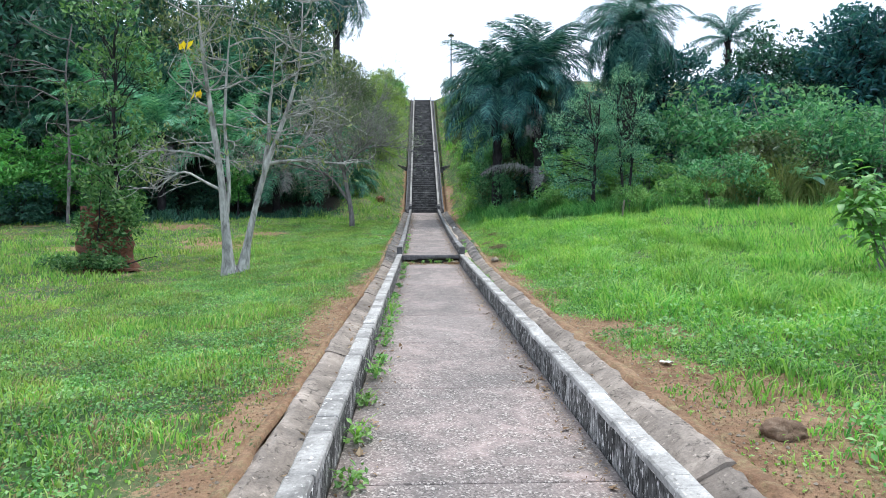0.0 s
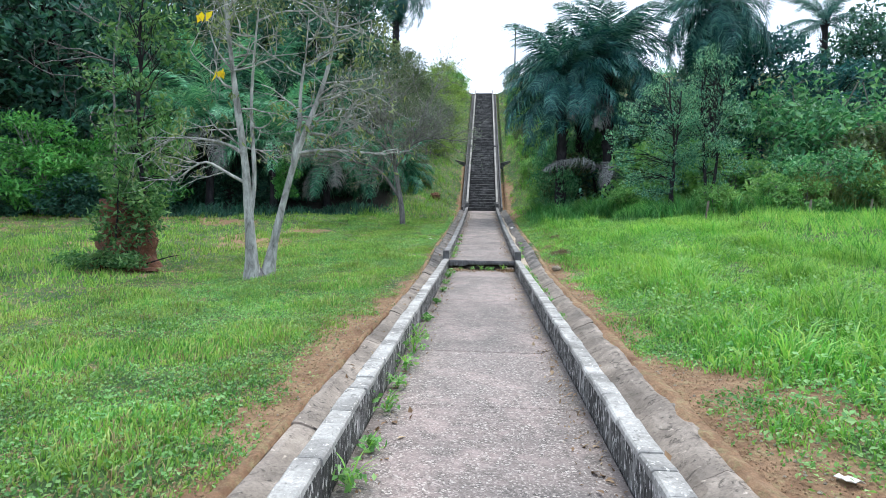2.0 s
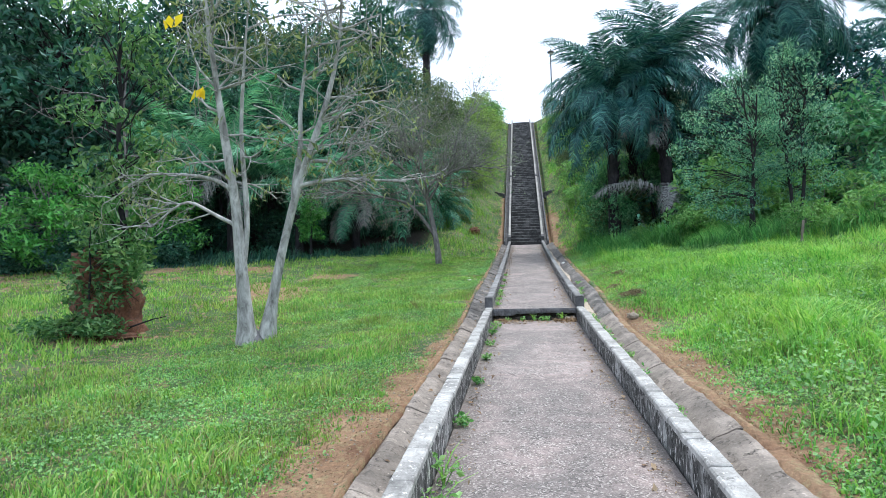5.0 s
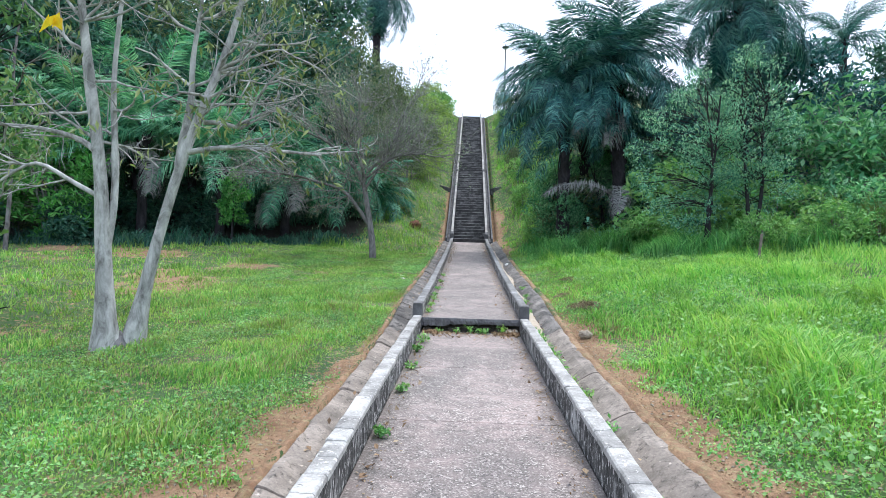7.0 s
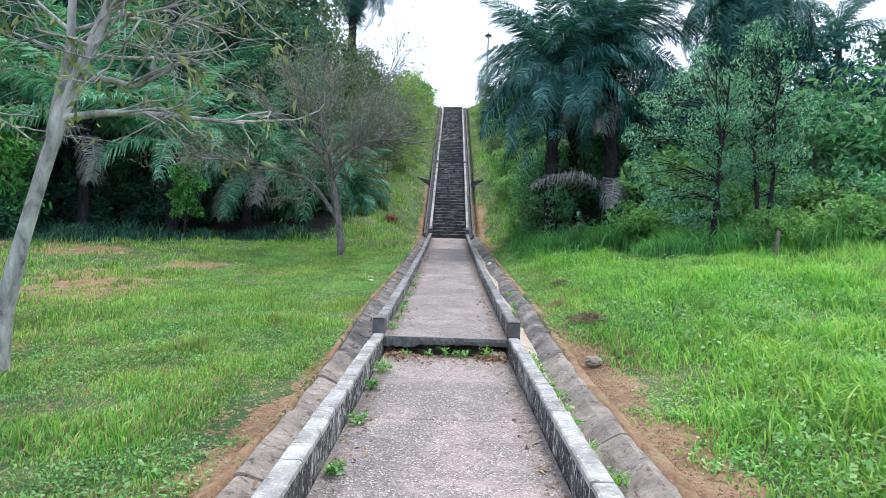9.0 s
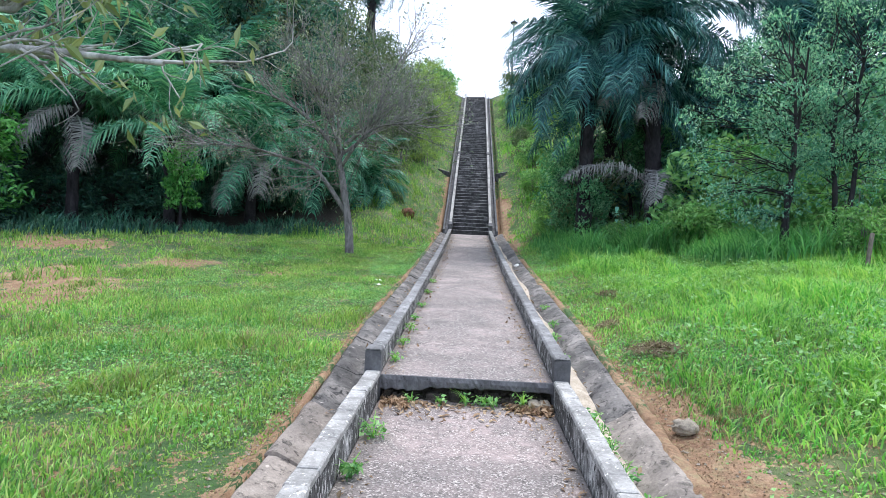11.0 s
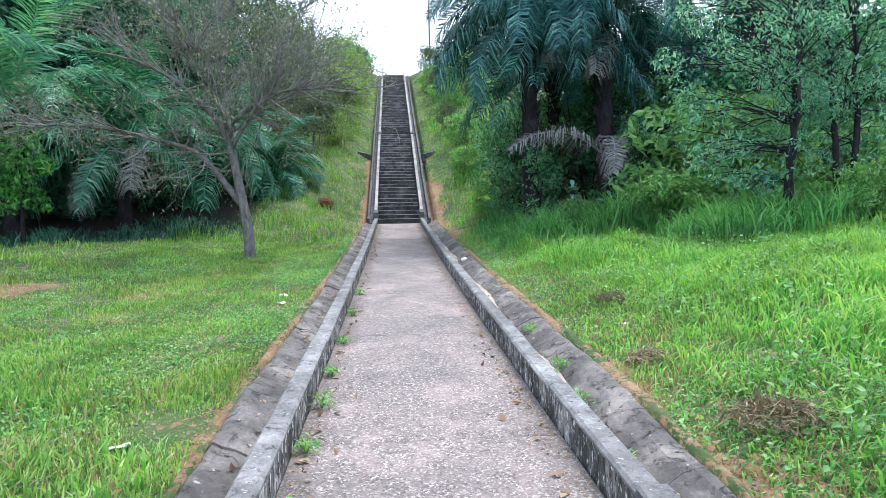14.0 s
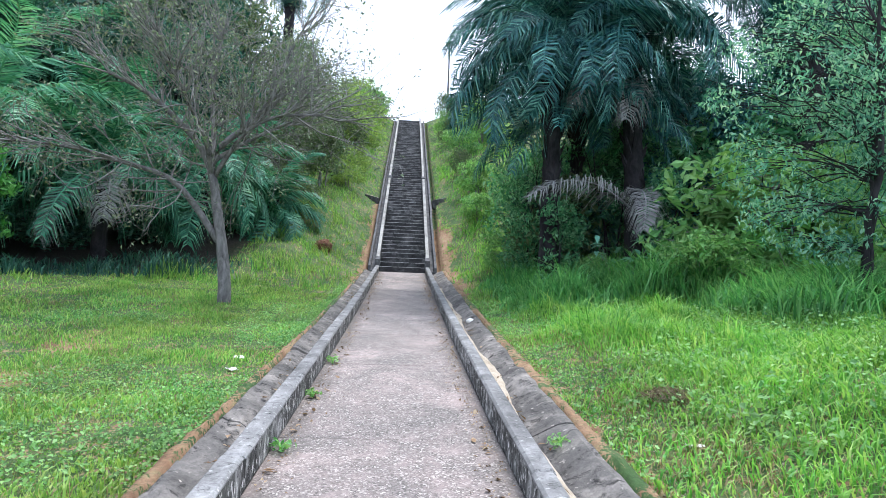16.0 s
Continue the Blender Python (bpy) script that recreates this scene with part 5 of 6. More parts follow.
weeds("creeping_weeds", 100000, (-5.5, -1.1), (-13, 13), 0.032, M_WEED, "small-leaved creeping weeds in the lawn", G)
weeds("verge_weeds", 30000, (1.4, 3.2), (-10, 16), 0.034, M_WEED, "small trodden weeds beside the drain channel", G)
weeds("broad_weeds", 30000, (2.1, 6.0), (-12, 14), 0.05, M_WEED, "broad-leaved weeds among the tall grass", G, 0.16)


def weed_plant(x, y, z, r, h, rng, n=44, size=0.05, label="small green weed growing at the foot of the kerb", grassy=6):
    root = thing("weed", (x, y, z), label, "weed", "weeds on the path")
    a, q, t = rng.uniform(0, 6.28, n), rng.uniform(0.1, 1, n) ** 0.6, rng.uniform(0.1, 1, n)
    c = np.stack([np.cos(a) * q * r, np.sin(a) * q * r * 1.3, 0.02 + h * t * (1 - 0.5 * q)], 1)
    tagged(part("leafage", mesh_of("leafage", *leaves(rng, c, 0.012, size, 0.15, 0.6, 0.55)), M_WEED, root), kind="stuff")
    stems = Pile()
    for i in range(7):
        stems.add(*tube([(0, 0, -0.02), c[i] * 0.5 + np.array([0, 0, 0.02]), c[i]], [0.004, 0.003, 0.002], 4))
    part("stem", stems.mesh("stem"), M_WEED, root)
    for i in range(grassy):
        aa, hh = rng.uniform(0, 6.28), h * rng.uniform(0.9, 1.7)
        d, s = np.array([math.cos(aa), math.sin(aa), 0]), np.array([-math.sin(aa), math.cos(aa), 0]) * 0.006
        pts = [d * hh * u * 0.7 * u + np.array([0, 0, hh * (u - 0.35 * u * u)]) for u in (0, 0.35, 0.7, 1.0)]
        v = [w for q2, ww in zip(pts, (1, 1, 0.8, 0.1)) for w in (q2 - s * ww, q2 + s * ww)]
        part("blade", mesh_of("blade", v, [(0, 1, 3, 2), (2, 3, 5, 4), (4, 5, 7, 6)]), M_GRASS_LUSH, root)


W = np.random.default_rng(51)
for y, r, h in ((-11.2, 0.09, 0.10), (-10.6, 0.10, 0.15), (-9.9, 0.08, 0.12), (-9.2, 0.10, 0.16), (-8.7, 0.07, 0.1), (-8.0, 0.10, 0.16), (-7.45, 0.08, 0.12), (-6.9, 0.11, 0.18), (-6.3, 0.14, 0.24), (-5.8, 0.12, 0.22), (-4.6, 0.07, 0.09), (-3.2, 0.06, 0.07), (-1.9, 0.06, 0.08), (-0.9, 0.07, 0.1), (0.1, 0.07, 0.12), (0.8, 0.1, 0.15)):
    weed_plant(-0.69 + W.uniform(-0.01, 0.03), y, 0.04 * (y + 9.5), r, h, W)
for y, r, h in ((2.2, 0.06, 0.08), (2.9, 0.07, 0.09), (3.6, 0.08, 0.11), (4.3, 0.06, 0.08), (5.3, 0.08, 0.08), (6.6, 0.06, 0.07), (8.0, 0.06, 0.07)):
    weed_plant(-0.69, y, float(path_z(y)), r, h, W, 34, 0.04)
for x, r, h in ((-0.48, 0.06, 0.09), (-0.22, 0.05, 0.08), (0.0, 0.05, 0.13), (0.16, 0.10, 0.10), (0.24, 0.08, 0.09), (0.50, 0.08, 0.17)):
    weed_plant(x, STEP_Y - 0.05, 0.04 * (STEP_Y + 9.5) - 0.005, r, h, W, 22, 0.045, "green weed sprouting under the broken step", 9)
for x, y, r in ((1.0, 0.6, 0.08), (1.02, -0.2, 0.08), (1.0, -1.0, 0.07), (0.98, 1.1, 0.08), (1.1, 4.2, 0.09), (1.15, 5.4, 0.1), (1.05, -2.0, 0.07), (0.99, -0.6, 0.08), (0.99, 0.2, 0.09), (0.98, 0.85, 0.09), (1.0, -1.5, 0.07), (1.0, 2.6, 0.07), (1.02, 3.4, 0.07), (1.05, -3.0, 0.06), (1.02, -4.4, 0.06)):
    weed_plant(x, y, float(drain_z(y)) + 0.03, r, 0.09, W, 36, 0.04, "green weed growing in the drain channel", 5)


def dry_clump(x, y, r, seed, label="matted brown heap of dry uprooted grass beside the path"):
    """A low mound of tangled stalks and clods."""
    rng = np.random.default_rng(seed)
    n = 700
    a, q = rng.uniform(0, 6.28, n), rng.uniform(0, 1, n) ** 0.6
    c = np.stack([np.cos(a) * q * r * 1.2, np.sin(a) * q * r, 0.01 + 0.42 * r * (1 - q ** 1.6) * rng.uniform(0.2, 1, n) ** 0.5], 1)
    v, f = leaves(rng, c, 0.012, 0.13, 0.15, 0.3, 0.07)
    solid("straw_pile", mesh_of("straw_pile", v, f), M_HEAP, label, "dry grass", "dry grass heaps", "stuff", (x, y, gz(x, y)))


for i, (x, y, r) in enumerate(((1.85, 4.2, 0.16), (2.3, 6.2, 0.2), (2.05, 2.9, 0.28))):
    dry_clump(x, y, r, 200 + i)

# fallen leaves and pebbles
n = 900
lx = np.where(W.uniform(size=n) < 0.5, -1, 1) * np.where(W.uniform(size=n) < 0.55, W.normal(0.64, 0.07, n), W.normal(1.02, 0.06, n))
ly = W.uniform(-13, 20, n)
near = W.uniform(size=n) < 0.25
lx, ly = np.where(near, W.uniform(-0.7, 0.7, n), lx), np.where(near, STEP_Y - np.abs(W.normal(0, 0.22, n)) - 0.05, ly)
lx = np.where((np.abs(lx) > 0.72) & (np.abs(lx) < 0.93), np.sign(lx) * 0.68, lx)
lz = path_z(ly) + np.where(np.abs(lx) > 0.9, 0.04 + drain_z(ly) - path_z(ly), 0.008) + W.uniform(0, 0.012, n)
solid("fallen_leaves", mesh_of("fallen_leaves", *leaves(W, np.stack([lx, ly, lz], 1), 0.002, 0.06, 0.0, 0.93, 0.5)), M_DEAD, "dry brown fallen leaves along the kerbs and step", "leaves", kind="stuff")
for x, r in ((-0.60, 0.12), (0.55, 0.16), (0.70, 0.05)):
    q = W.normal(0, 1, (170, 3)) * (r * 0.55, 0.07, 0.012)
    q[:, 0] = np.clip(q[:, 0] + x, -0.74, 0.74)
    q[:, 1] = STEP_Y - 0.10 + q[:, 1]
    q[:, 2] = 0.04 * (q[:, 1] + 9.5) + 0.012 + np.abs(q[:, 2])
    solid("leaf_heap", mesh_of("leaf_heap", *leaves(W, q, 0.004, 0.085, 0.0, 0.8, 0.42)), M_DEAD, "heap of brown dead leaves below the broken step", "leaves", "leaf heaps", "stuff")
n = 3500
px = np.where(W.uniform(size=n) < 0.5, -1.18 - np.abs(W.normal(0, 0.4, n)), 1.42 + np.abs(W.normal(0, 0.5, n)))
py = W.uniform(-13, 14, n)
r = W.uniform(0.004, 0.018, n)[:, None, None]
ico = np.array([(1, 0, 0), (0, 1, 0), (-1, 0, 0), (0, -1, 0), (0, 0, 0.8), (0, 0, -0.5)])
v = np.stack([px, py, ground_z(px, py) + 0.004], 1)[:, None, :] + ico[None] * r * W.uniform(0.6, 1.3, (n, 6, 1))
f = np.array([(0, 1, 4), (1, 2, 4), (2, 3, 4), (3, 0, 4), (1, 0, 5), (2, 1, 5), (3, 2, 5), (0, 3, 5)])[None] + np.arange(n)[:, None, None] * 6
solid("pebbles", mesh_of("pebbles", v.reshape(-1, 3), f.reshape(-1, 3)), M_STONE, "small stones strewn over the bare soil", "pebbles", kind="stuff")


# dirt and leaf crumbs swept against the kerbs
nd = 3400
yy = G.uniform(-13.5, 21.0, nd)
xx = G.choice([-1, 1], nd, p=[0.35, 0.65]) * (0.74 - np.abs(G.normal(0, 0.10, nd)))
cc = np.stack([xx, yy, path_z(yy) + 0.006], 1)
solid("kerb_litter", mesh_of("kerb_litter", *leaves(G, cc, 0.002, 0.026, 0.0, 0.93, 0.5)), M_DEAD, "dry leaf crumbs and dirt along the kerb's foot", "litter", kind="stuff")


# clods and grit on the bare soil
def clods(name, n, xr, yr, size, material, label, rng):
    x, y = rng.uniform(*xr, n), rng.uniform(*yr, n)
    ok = (bare_soil(x, y) > 0.35) & ~((x > -1.29) & (x < 1.36))
    x, y = x[ok], y[ok]
    n = len(x)
    c = np.stack([x, y, np.maximum(ground_z(x, y), np.where(x < 1.48, drain_z(y) + 0.09, -9)) + 0.003], 1)
    r = size * rng.uniform(0.35, 1.0, n) ** 2
    pile_v = []
    for dx, dy, dz in ((1, 0, 0), (0, 1, 0), (-1, 0, 0), (0, -1, 0), (0.5, 0.5, 0.8), (-0.5, 0.5, 0.9), (-0.5, -0.5, 0.7), (0.5, -0.5, 0.8)):
        pile_v.append(c + np.array([dx, dy, dz]) * r[:, None] * rng.uniform(0.6, 1.2, (n, 3)))
    v = np.stack(pile_v, 1).reshape(-1, 3)
    o = np.arange(n)[:, None] * 8
    f = np.concatenate([o + np.array([q]) for q in ((4, 5, 6, 7), (0, 1, 5, 4), (1, 2, 6, 5), (2, 3, 7, 6), (3, 0, 4, 7))])
    return solid(name, mesh_of(name, v, f), material, label, "soil", kind="stuff")


clods("soil_clods", 70000, (1.33, 3.6), (-13.5, 12), 0.009, M_SOIL, "crumbs and clods of reddish bare soil", G)
clods("west_soil_clods", 20000, (-2.3, -1.2), (-13.5, 10), 0.011, M_SOIL, "crumbs and clods of orange bare soil", G)
weeds("verge_creepers", 12000, (-1.55, -1.28), (1, 20), 0.03, M_WEED, "small weeds spreading over the channel's soil verge", G, 0.06)
weeds("soil_weeds", 9000, (1.45, 3.4), (-12.5, -3), 0.026, M_WEED, "tiny weeds scattered over the bare soil", G, 0.02)


# ---- path, kerbs, gutters, stairs, piece by piece ----
KERB_IN, KERB_OUT = 0.77, 0.90
LOW_KERB, HIGH_KERB = 0.255, 0.20
R3 = np.random.default_rng(31)


def bar(name, parent, x0, x1, y0, y1, lo, hi, material, c=0.012, jitter=0.0, low=False):
    """A piece that follows the path's slope; lo and hi are heights above the paving line."""
    j = R3.normal(0, 1, 3) * jitter
    za = float(path_z(y0 + 1e-4)) if not low else 0.04 * (y0 + 9.5)
    zb = float(path_z(y1 - 1e-4)) if not low else 0.04 * (y1 + 9.5)
    v, f = box_between(x0 + j[0], x1 + j[0], y0, y1, za + lo, za + hi + j[1], zb + lo, zb + hi + j[2], c)
    return part(name, mesh_of(name, v, f), material, parent)


path = thing("pavement", (0, 0, 0), "washed grey concrete footpath in slabs between low kerbs", "path", kind="structure")
part("bedding", mesh_of("bedding", [(s * 0.78, y, 0.04 * (y + 9.5) - 0.035) for y in (-24.0, STEP_Y + 0.1) for s in (-1, 1)], [(0, 1, 3, 2)]), M_RUBBLE, path)
low_joints = [-24.0, -21.18, -17.84, -16.17, -14.5, -12.83, -11.16, -9.49, -7.82, -6.15, -4.48, -2.75, -0.75, STEP_Y + 0.12]
for a, b in zip(low_joints, low_joints[1:]):
    bar("slab", path, -KERB_IN, KERB_IN, a + 0.005, b - 0.005, -0.14, 0.0, M_PATH, 0.008, 0.0012, True)
high_joints = [STEP_Y, 3.0, 5.58, 8.0, 10.0, 12.1, 14.2, 16.2, 18.0, 19.7, STAIR_Y]
for a, b in zip(high_joints, high_joints[1:]):
    bar("slab", path, -KERB_IN, KERB_IN, a + 0.005, b - 0.005, -0.085, 0.0, M_PATH, 0.010, 0.001)

fill = Pile()
for b in high_joints[1:-1]:
    z = float(path_z(b)) - 0.03
    fill.add([(-0.77, b - 0.02, z), (0.77, b - 0.02, z), (0.77, b + 0.02, z), (-0.77, b + 0.02, z)], [(0, 1, 2, 3)])
part("joint_dirt", fill.mesh("joint_dirt"), M_RUBBLE, path, "dark dirt in the slab joints")

# the broken edge under the upper paving: a dark crumbling face, hollow beneath
LOW_END = 0.04 * (STEP_Y + 9.5)
edge_x = np.linspace(-0.768, 0.768, 64)
v, f = [], []
for i, x in enumerate(edge_x):
    deep = 0.075 + 0.075 * float(vnoise(x, 0.0, 0.13, 71)) * float(smooth01(-0.1, -0.45, x)) + 0.03 * float(vnoise(x, 0.0, 0.05, 72))
    out = 0.006 + 0.012 * float(vnoise(x, 1.0, 0.06, 73))
    j = R3.normal(0, 1, 4) * 0.005
    v += [(x, STEP_Y + 0.03, LIP_Z - 0.003), (x, STEP_Y - 0.004 + j[0] * 0.5, LIP_Z - 0.007), (x, STEP_Y - out + j[1], LIP_Z - 0.045), (x, STEP_Y - out * 0.3 + j[2], LIP_Z - deep), (x, STEP_Y + 0.03 + j[3], LIP_Z - deep - 0.012), (x, STEP_Y + 0.13, LIP_Z - deep - 0.01)]
    if i:
        f += [((i - 1) * 6 + k, (i - 1) * 6 + k + 1, i * 6 + k + 1, i * 6 + k) for k in range(5)]
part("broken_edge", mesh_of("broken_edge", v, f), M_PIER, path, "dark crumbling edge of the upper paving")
hollow = Pile()
for k in range(46):
    x = R3.uniform(-0.72, 0.72)
    y = STEP_Y + 0.12 + R3.uniform(-0.06, 0.04)
    w, h, d = R3.uniform(0.02, 0.07), R3.uniform(0.02, 0.10), R3.uniform(0.01, 0.07)
    v, f = box_between(x - w, x + w, y - d, y + 0.2, LOW_END - 0.03, LOW_END + h, LOW_END - 0.03, LOW_END + h, 0.014)
    hollow.add(v, f)
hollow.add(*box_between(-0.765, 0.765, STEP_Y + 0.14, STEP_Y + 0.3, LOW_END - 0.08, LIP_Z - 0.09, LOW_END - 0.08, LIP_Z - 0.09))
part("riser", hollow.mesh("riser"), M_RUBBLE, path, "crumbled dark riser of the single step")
for x in (0.60, 0.69):
    v, f = box_between(x - 0.05, x + 0.05, STEP_Y - 0.10, STEP_Y + 0.0, LOW_END - 0.02, LOW_END + 0.06, LOW_END - 0.02, LOW_END + 0.08, 0.02)
    part("rubble_stone", mesh_of("rubble_stone", v, f), M_STONE, path)

for side, word in ((-1, "west"), (1, "east")):
    x0, x1 = sorted((side * KERB_IN, side * KERB_OUT))
    low = thing("kerb_low_" + word, (0, 0, 0), "low mouldy kerb wall with pale brick coping along the path", "kerb", kind="structure")
    for a in np.arange(-24.0, STEP_Y - 0.5, 2.11):
        b = min(a + 2.11, STEP_Y)
        if STEP_Y - b < 0.6:
            b = STEP_Y
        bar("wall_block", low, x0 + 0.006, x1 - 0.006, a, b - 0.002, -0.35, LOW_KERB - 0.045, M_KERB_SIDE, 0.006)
    y = -18.0
    while y < STEP_Y - 0.02:
        step = R3.choice([0.115, 0.22, 0.24, 0.26, 0.5], p=[0.12, 0.26, 0.3, 0.22, 0.1])
        end = min(y + step, STEP_Y)
        if STEP_Y - end < 0.1:
            end = STEP_Y
        bar("coping_brick", low, x0, x1, y + 0.003, end - 0.003, LOW_KERB - 0.0455, LOW_KERB, M_KERB, 0.011, 0.003)
        y = end
    high = thing("kerb_high_" + word, (0, 0, 0), "grey concrete kerb wall curving up to the stairs", "kerb", kind="structure")
    y = STEP_Y + 0.16
    xp0, xp1 = sorted((side * (KERB_IN - 0.002), side * (KERB_OUT + 0.012)))
    bar("end_block", high, xp0, xp1, STEP_Y, y, -0.25, HIGH_KERB + 0.004, M_PIER, 0.012)
    bar("end_cap", high, xp0, xp1, STEP_Y, y, HIGH_KERB + 0.005, HIGH_KERB + 0.02, M_KERB_DARK, 0.012)
    while y < STAIR_Y - 0.05:
        end = min(y + R3.uniform(0.7, 1.5), STAIR_Y)
        if STAIR_Y - end < 0.4:
            end = STAIR_Y
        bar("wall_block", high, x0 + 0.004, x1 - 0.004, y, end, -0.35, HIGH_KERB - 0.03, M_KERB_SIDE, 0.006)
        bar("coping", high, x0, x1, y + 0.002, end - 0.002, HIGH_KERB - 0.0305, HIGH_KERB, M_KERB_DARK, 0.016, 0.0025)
        y = end

    # drain channel outside the kerb: short precast lengths, chipped and out of line
    gut = thing("drain_channel_" + word, (0, 0, 0), "weathered concrete drain channel in broken lengths beside the kerb", "gutter", kind="structure")
    if side > 0:
        prof = [(0.006, -0.30), (0.006, 0.0), (0.09, -0.02), (0.18, -0.025), (0.26, 0.0), (0.36, 0.04), (0.46, 0.08), (0.55, 0.105), (0.62, 0.105), (0.67, 0.06), (0.69, -0.10), (0.69, -0.30)]
    else:
        prof = [(0.006, -0.30), (0.006, 0.02), (0.06, -0.01), (0.12, 0.0), (0.20, 0.03), (0.28, 0.06), (0.33, 0.065), (0.37, 0.03), (0.385, -0.1), (0.385, -0.30)]
    prof = np.array(prof) * ((0.69, 1.0) if side > 0 else (0.95, 1.0))
    y = -18.0
    while y < STAIR_Y - 0.3:
        end = min(y + R3.uniform(0.8, 1.35), STAIR_Y)
        ys = np.linspace(y + 0.001, end - 0.001, 13)
        off = R3.normal(0, 0.014, 2)
        v = []
        for yy in ys:
            wob = 0.035 * (vnoise(prof[:, 0] * 3 + side * 9, yy * np.ones(len(prof)), 0.16, 21) - 0.5) + 0.02 * (vnoise(prof[:, 0] * 2 + side * 5, yy * np.ones(len(prof)), 0.7, 22) - 0.5)
            grow = 1 + 0.10 * (float(vnoise(side * 3.0, yy, 0.5, 23)) - 0.5)
            v += [(side * (KERB_OUT + q[0] * (grow if q[0] > 0.1 else 1)), yy, float(drain_z(min(max(yy, -23), STAIR_Y - 1e-3))) + q[1] + wob[i] * (q[0] > 0.05) + off[0] * q[0] + off[1] * 0.5) for i, q in enumerate(prof)]
        n = len(prof)
        # closed ends
        v = [(q[0], q[1], float(drain_z(min(max(y, -23), STAIR_Y - 1e-3))) - 0.30) for q in v[:n]] + v + [(q[0], q[1], float(drain_z(min(max(end, -23), STAIR_Y - 1e-3))) - 0.30) for q in v[-n:]]
        f = [(r * n + k, r * n + k + 1, (r + 1) * n + k + 1, (r + 1) * n + k) for r in range(14) for k in range(n - 1)]
        part("channel_length", mesh_of("channel_length", v, f), M_GUTTER_LOW if end < STEP_Y else M_GUTTER, gut)
        y = end

# silt settled in the channel beside the kerb
rows = np.arange(-13.0, 17.0, 0.12)
v, f = [], []
for i, yy in enumerate(rows):
    w = 0.07 + 0.16 * float(vnoise(3.3, yy, 0.8, 24)) * (0.4 + float(vnoise(7.1, yy, 3.0, 25)))
    z = float(drain_z(yy))
    v += [(KERB_OUT + 0.007, yy, z + 0.035 * float(vnoise(1.0, yy, 0.3, 26)) + 0.012), (KERB_OUT + 0.04 + w * 0.5, yy, z + 0.012 + 0.02 * float(vnoise(2.0, yy, 0.25, 27))), (KERB_OUT + 0.05 + w, yy, z - 0.02 + 0.10 * max(w - 0.12, 0))]
    if i:
        f += [((i - 1) * 3 + k, (i - 1) * 3 + k + 1, i * 3 + k + 1, i * 3 + k) for k in (0, 1)]
solid("silt", mesh_of("silt", v, f, True), M_SILT, "pale sandy silt washed into the drain channel", "silt", kind="stuff")
for side, edge, inner, outer, word in ((-1, 1.262, 0.035, 0.10, "west"), (1, 1.372, 0.065, 0.14, "east")):
    # soil creeping over the channel's rim
    v, f = [], []
    for i, yy in enumerate(np.arange(-16.0, 21.0, 0.05)):
        more = 0.03 * float(smooth01(-3.5, -6.0, yy)) if side > 0 else 0.0
        w = inner * (0.2 + 1.3 * float(vnoise(side * 4.0, yy, 0.45, 28))) + more
        out = outer * (0.5 + float(vnoise(side * 6.0, yy, 0.5, 29)))
        zi = float(drain_z(min(yy, STAIR_Y - 0.01))) + (0.105 if side > 0 else 0.062)
        zo = gz(side * (edge + out), yy)
        v += [(side * (edge - w), yy, zi - 0.03), (side * (edge - w * 0.45), yy, zi - 0.012 + 0.05 * float(vnoise(side * 8.0, yy, 0.2, 33)) + 0.035 * (float(vnoise(side * 8.0, yy, 0.07, 35)) - 0.5)), (side * (edge + out * 0.4), yy, max(zi, gz(side * (edge + out * 0.4), yy)) + 0.006 + 0.03 * (float(vnoise(side * 9.0, yy, 0.06, 36)) - 0.5)), (side * (edge + out), yy, zo - 0.02)]
        if i:
            f += [((i - 1) * 4 + k, (i - 1) * 4 + k + 1, i * 4 + k + 1, i * 4 + k)[::side] for k in range(3)]
    me = mesh_of("soil_verge", v, f, True)
    me.attributes.new("bare_soil", "FLOAT", "POINT").data.foreach_set("value", ((0.34 if side > 0 else 0.24) - (0.40 if side > 0 else 0.30) * smooth01(-6.0 if side < 0 else -1.0, 4.0, np.array(v)[:, 1]) * (1 - vnoise(np.array(v)[:, 0] * 0 + side * 5, np.array(v)[:, 1], 0.9, 34))).astype(np.float32))
    solid("soil_verge_" + word, me, M_GROUND, "crumbling verge of bare soil along the drain channel", "soil", kind="structure")

# stairs
STEPS = 72
RUN, RISE = (STAIR_TOP - STAIR_Y) / STEPS, (float(path_z(STAIR_TOP)) - float(path_z(STAIR_Y))) / STEPS
stairs = thing("stairs", (0, STAIR_Y, float(path_z(STAIR_Y))), "long straight flight of dark concrete steps up the hill", "stairs", kind="structure")
for k in range(STEPS):
    y0, z0 = k * RUN, k * RISE
    dz, dy = R3.normal(0, 0.006, 2), R3.normal(0, 0.010)
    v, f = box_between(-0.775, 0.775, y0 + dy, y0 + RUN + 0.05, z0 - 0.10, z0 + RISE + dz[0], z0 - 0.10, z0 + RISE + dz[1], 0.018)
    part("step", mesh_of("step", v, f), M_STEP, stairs)
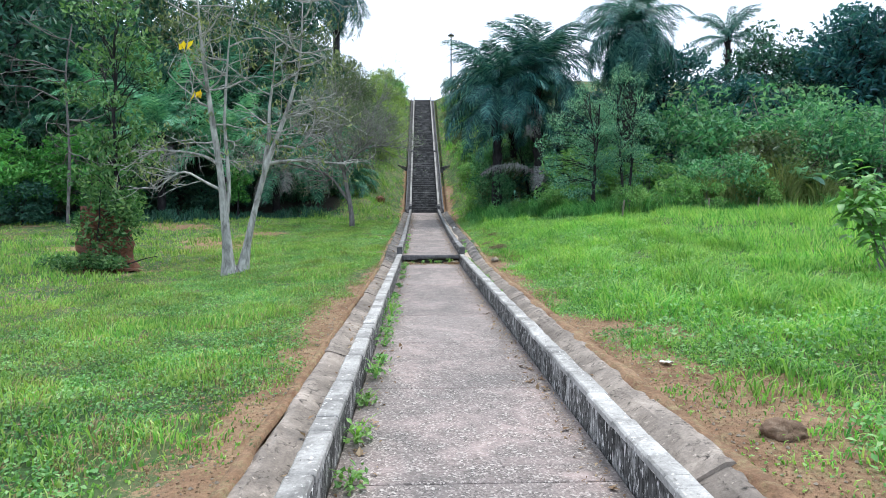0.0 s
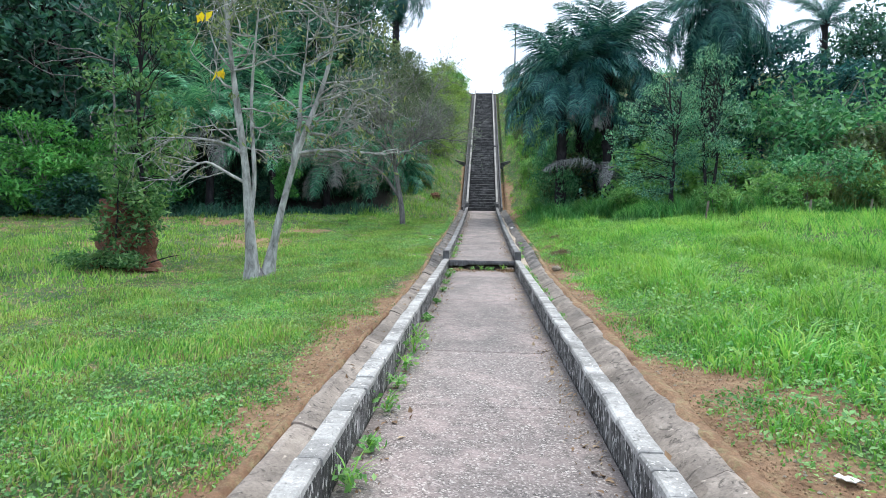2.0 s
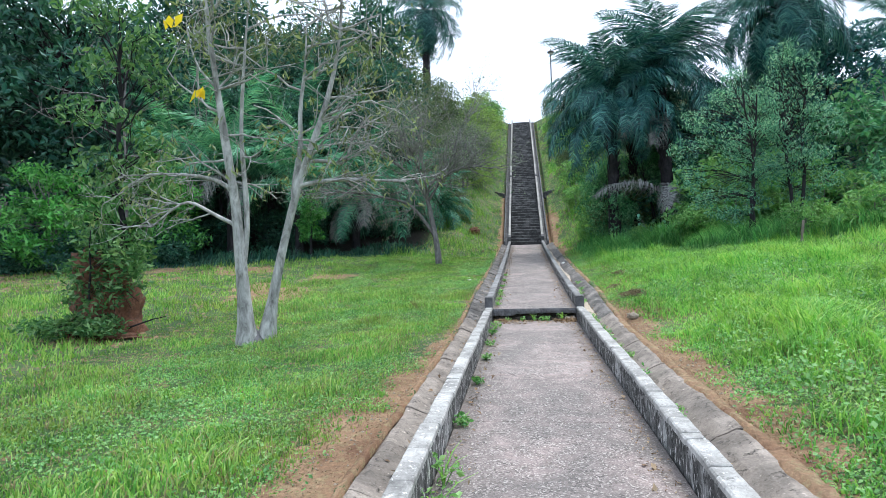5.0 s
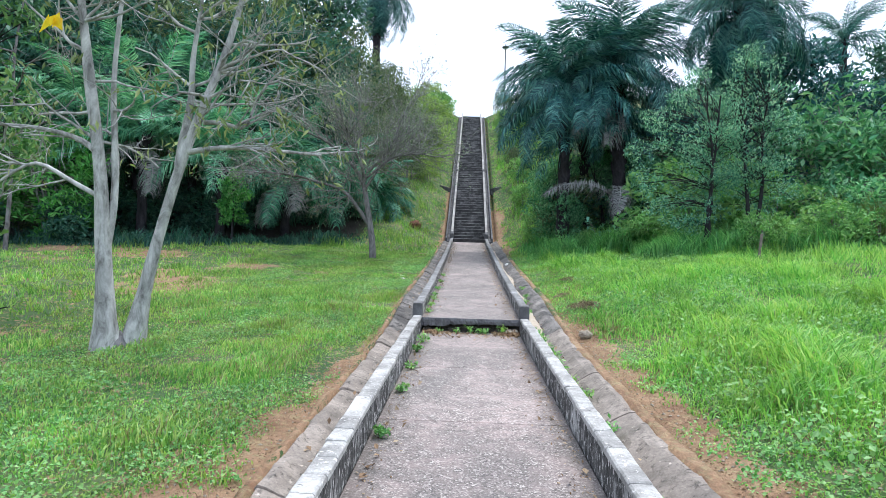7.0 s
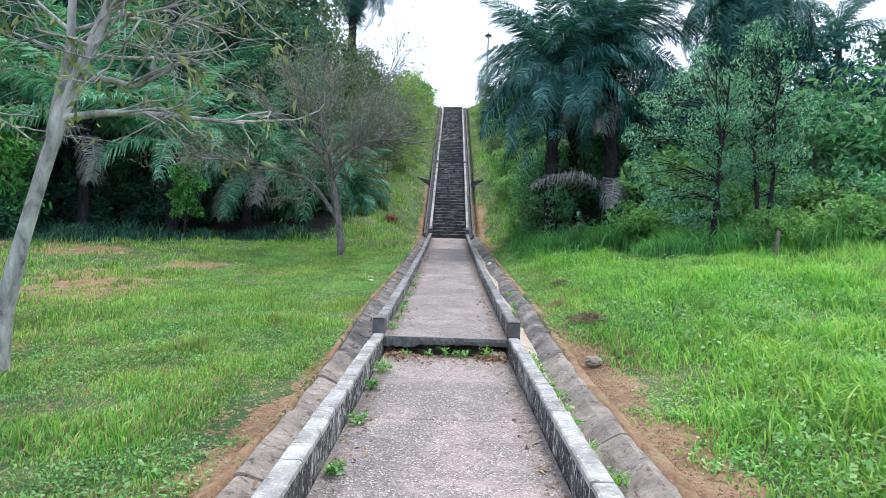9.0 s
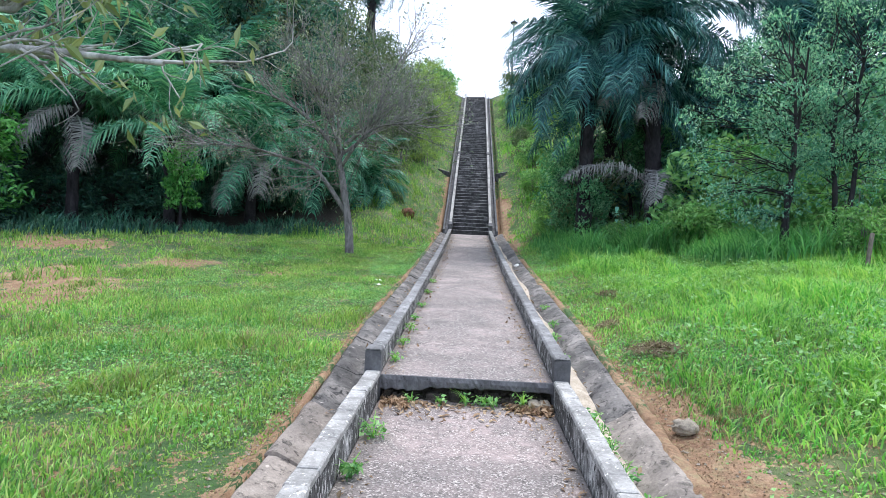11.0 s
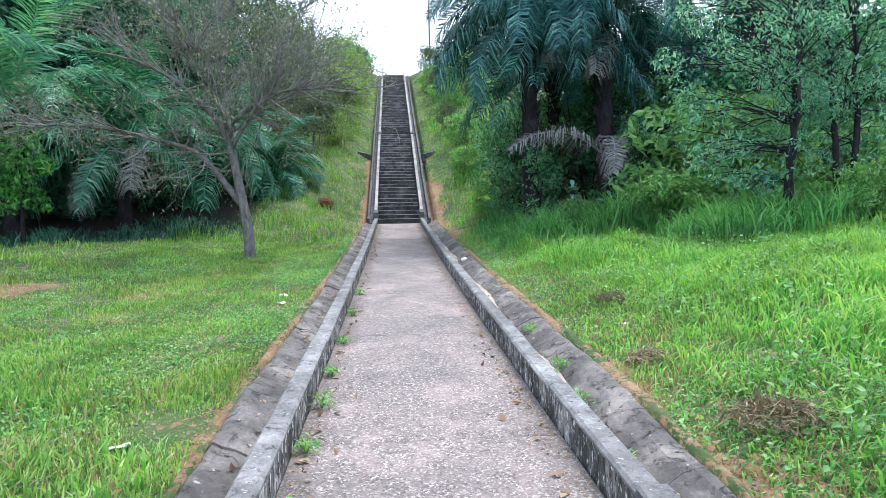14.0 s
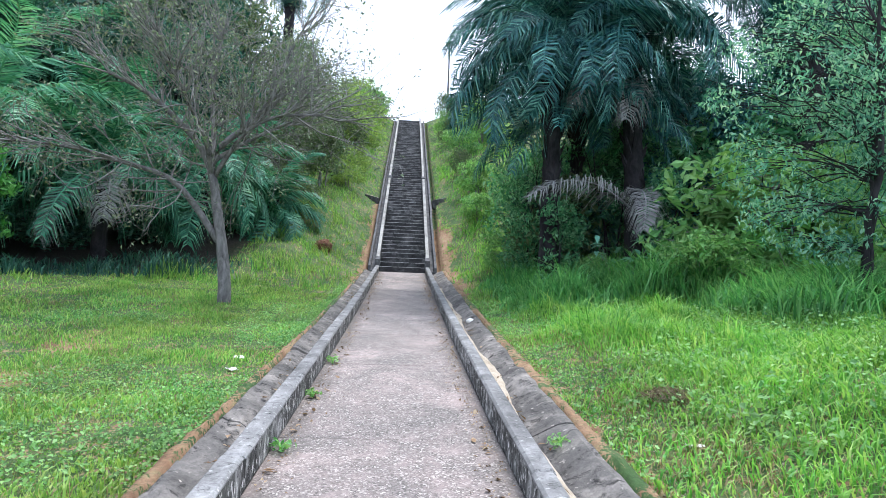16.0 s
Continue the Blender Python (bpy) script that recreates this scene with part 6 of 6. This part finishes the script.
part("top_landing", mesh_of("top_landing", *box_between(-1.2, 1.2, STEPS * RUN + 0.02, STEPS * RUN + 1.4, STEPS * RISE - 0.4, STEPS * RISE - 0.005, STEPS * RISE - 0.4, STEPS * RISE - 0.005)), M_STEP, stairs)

MID_Y = 30.8
for side, word in ((-1, "west"), (1, "east")):
    cheek = thing("stair_wall_" + word, (0, 0, 0), "pale narrow concrete wall edging the stairs, with dark end blocks", "wall", kind="structure")
    x0, x1 = sorted((side * 0.78, side * 0.895))
    for y0, y1 in ((STAIR_Y + 0.05, MID_Y), (MID_Y + 0.25, STAIR_TOP + 0.1)):
        bar("end_block", cheek, x0 - 0.03, x1 + 0.03, y0 - 0.02, y0 + 0.22, -0.4, 0.40, M_PIER, 0.012)
        y = y0 + 0.2
        while y < y1 - 0.05:
            end = min(y + R3.uniform(1.6, 2.6), y1)
            if y1 - end < 0.5:
                end = y1
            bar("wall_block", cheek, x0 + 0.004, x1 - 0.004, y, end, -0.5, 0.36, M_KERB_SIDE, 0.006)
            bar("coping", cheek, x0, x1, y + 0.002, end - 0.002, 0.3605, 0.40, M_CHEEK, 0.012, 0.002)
            y = end
    chan = thing("stair_drain_" + word, (0, 0, 0), "dark concrete drain channel running down beside the stairs", "gutter", kind="structure")
    for y in np.arange(STAIR_Y, STAIR_TOP - 0.5, 1.3):
        xs = sorted((side * 0.897, side * 1.06))
        bar("channel_floor", chan, xs[0], xs[1], y, y + 1.296, -0.5, 0.04, M_PIER, 0.01, 0.004)
        xo = sorted((side * 1.062, side * 1.15))
        bar("channel_rim", chan, xo[0], xo[1], y, y + 1.296, -0.6, 0.20, M_PIER, 0.012, 0.006)
    y = 28.2
    v, f = box_between(-0.12, 0.12, 0, 0.62, -0.3, 0.10, -0.3, 0.26, 0.015)
    spout = solid("drain_spout", mesh_of("drain_spout", v, f), M_STEP, "short dark concrete side channel joining the stair drain", "gutter", "drain spouts by the stairs")
    spout.matrix_world = pose(side * 1.22, y, float(path_z(y)) + 0.12, 0, 0, -side * 70)
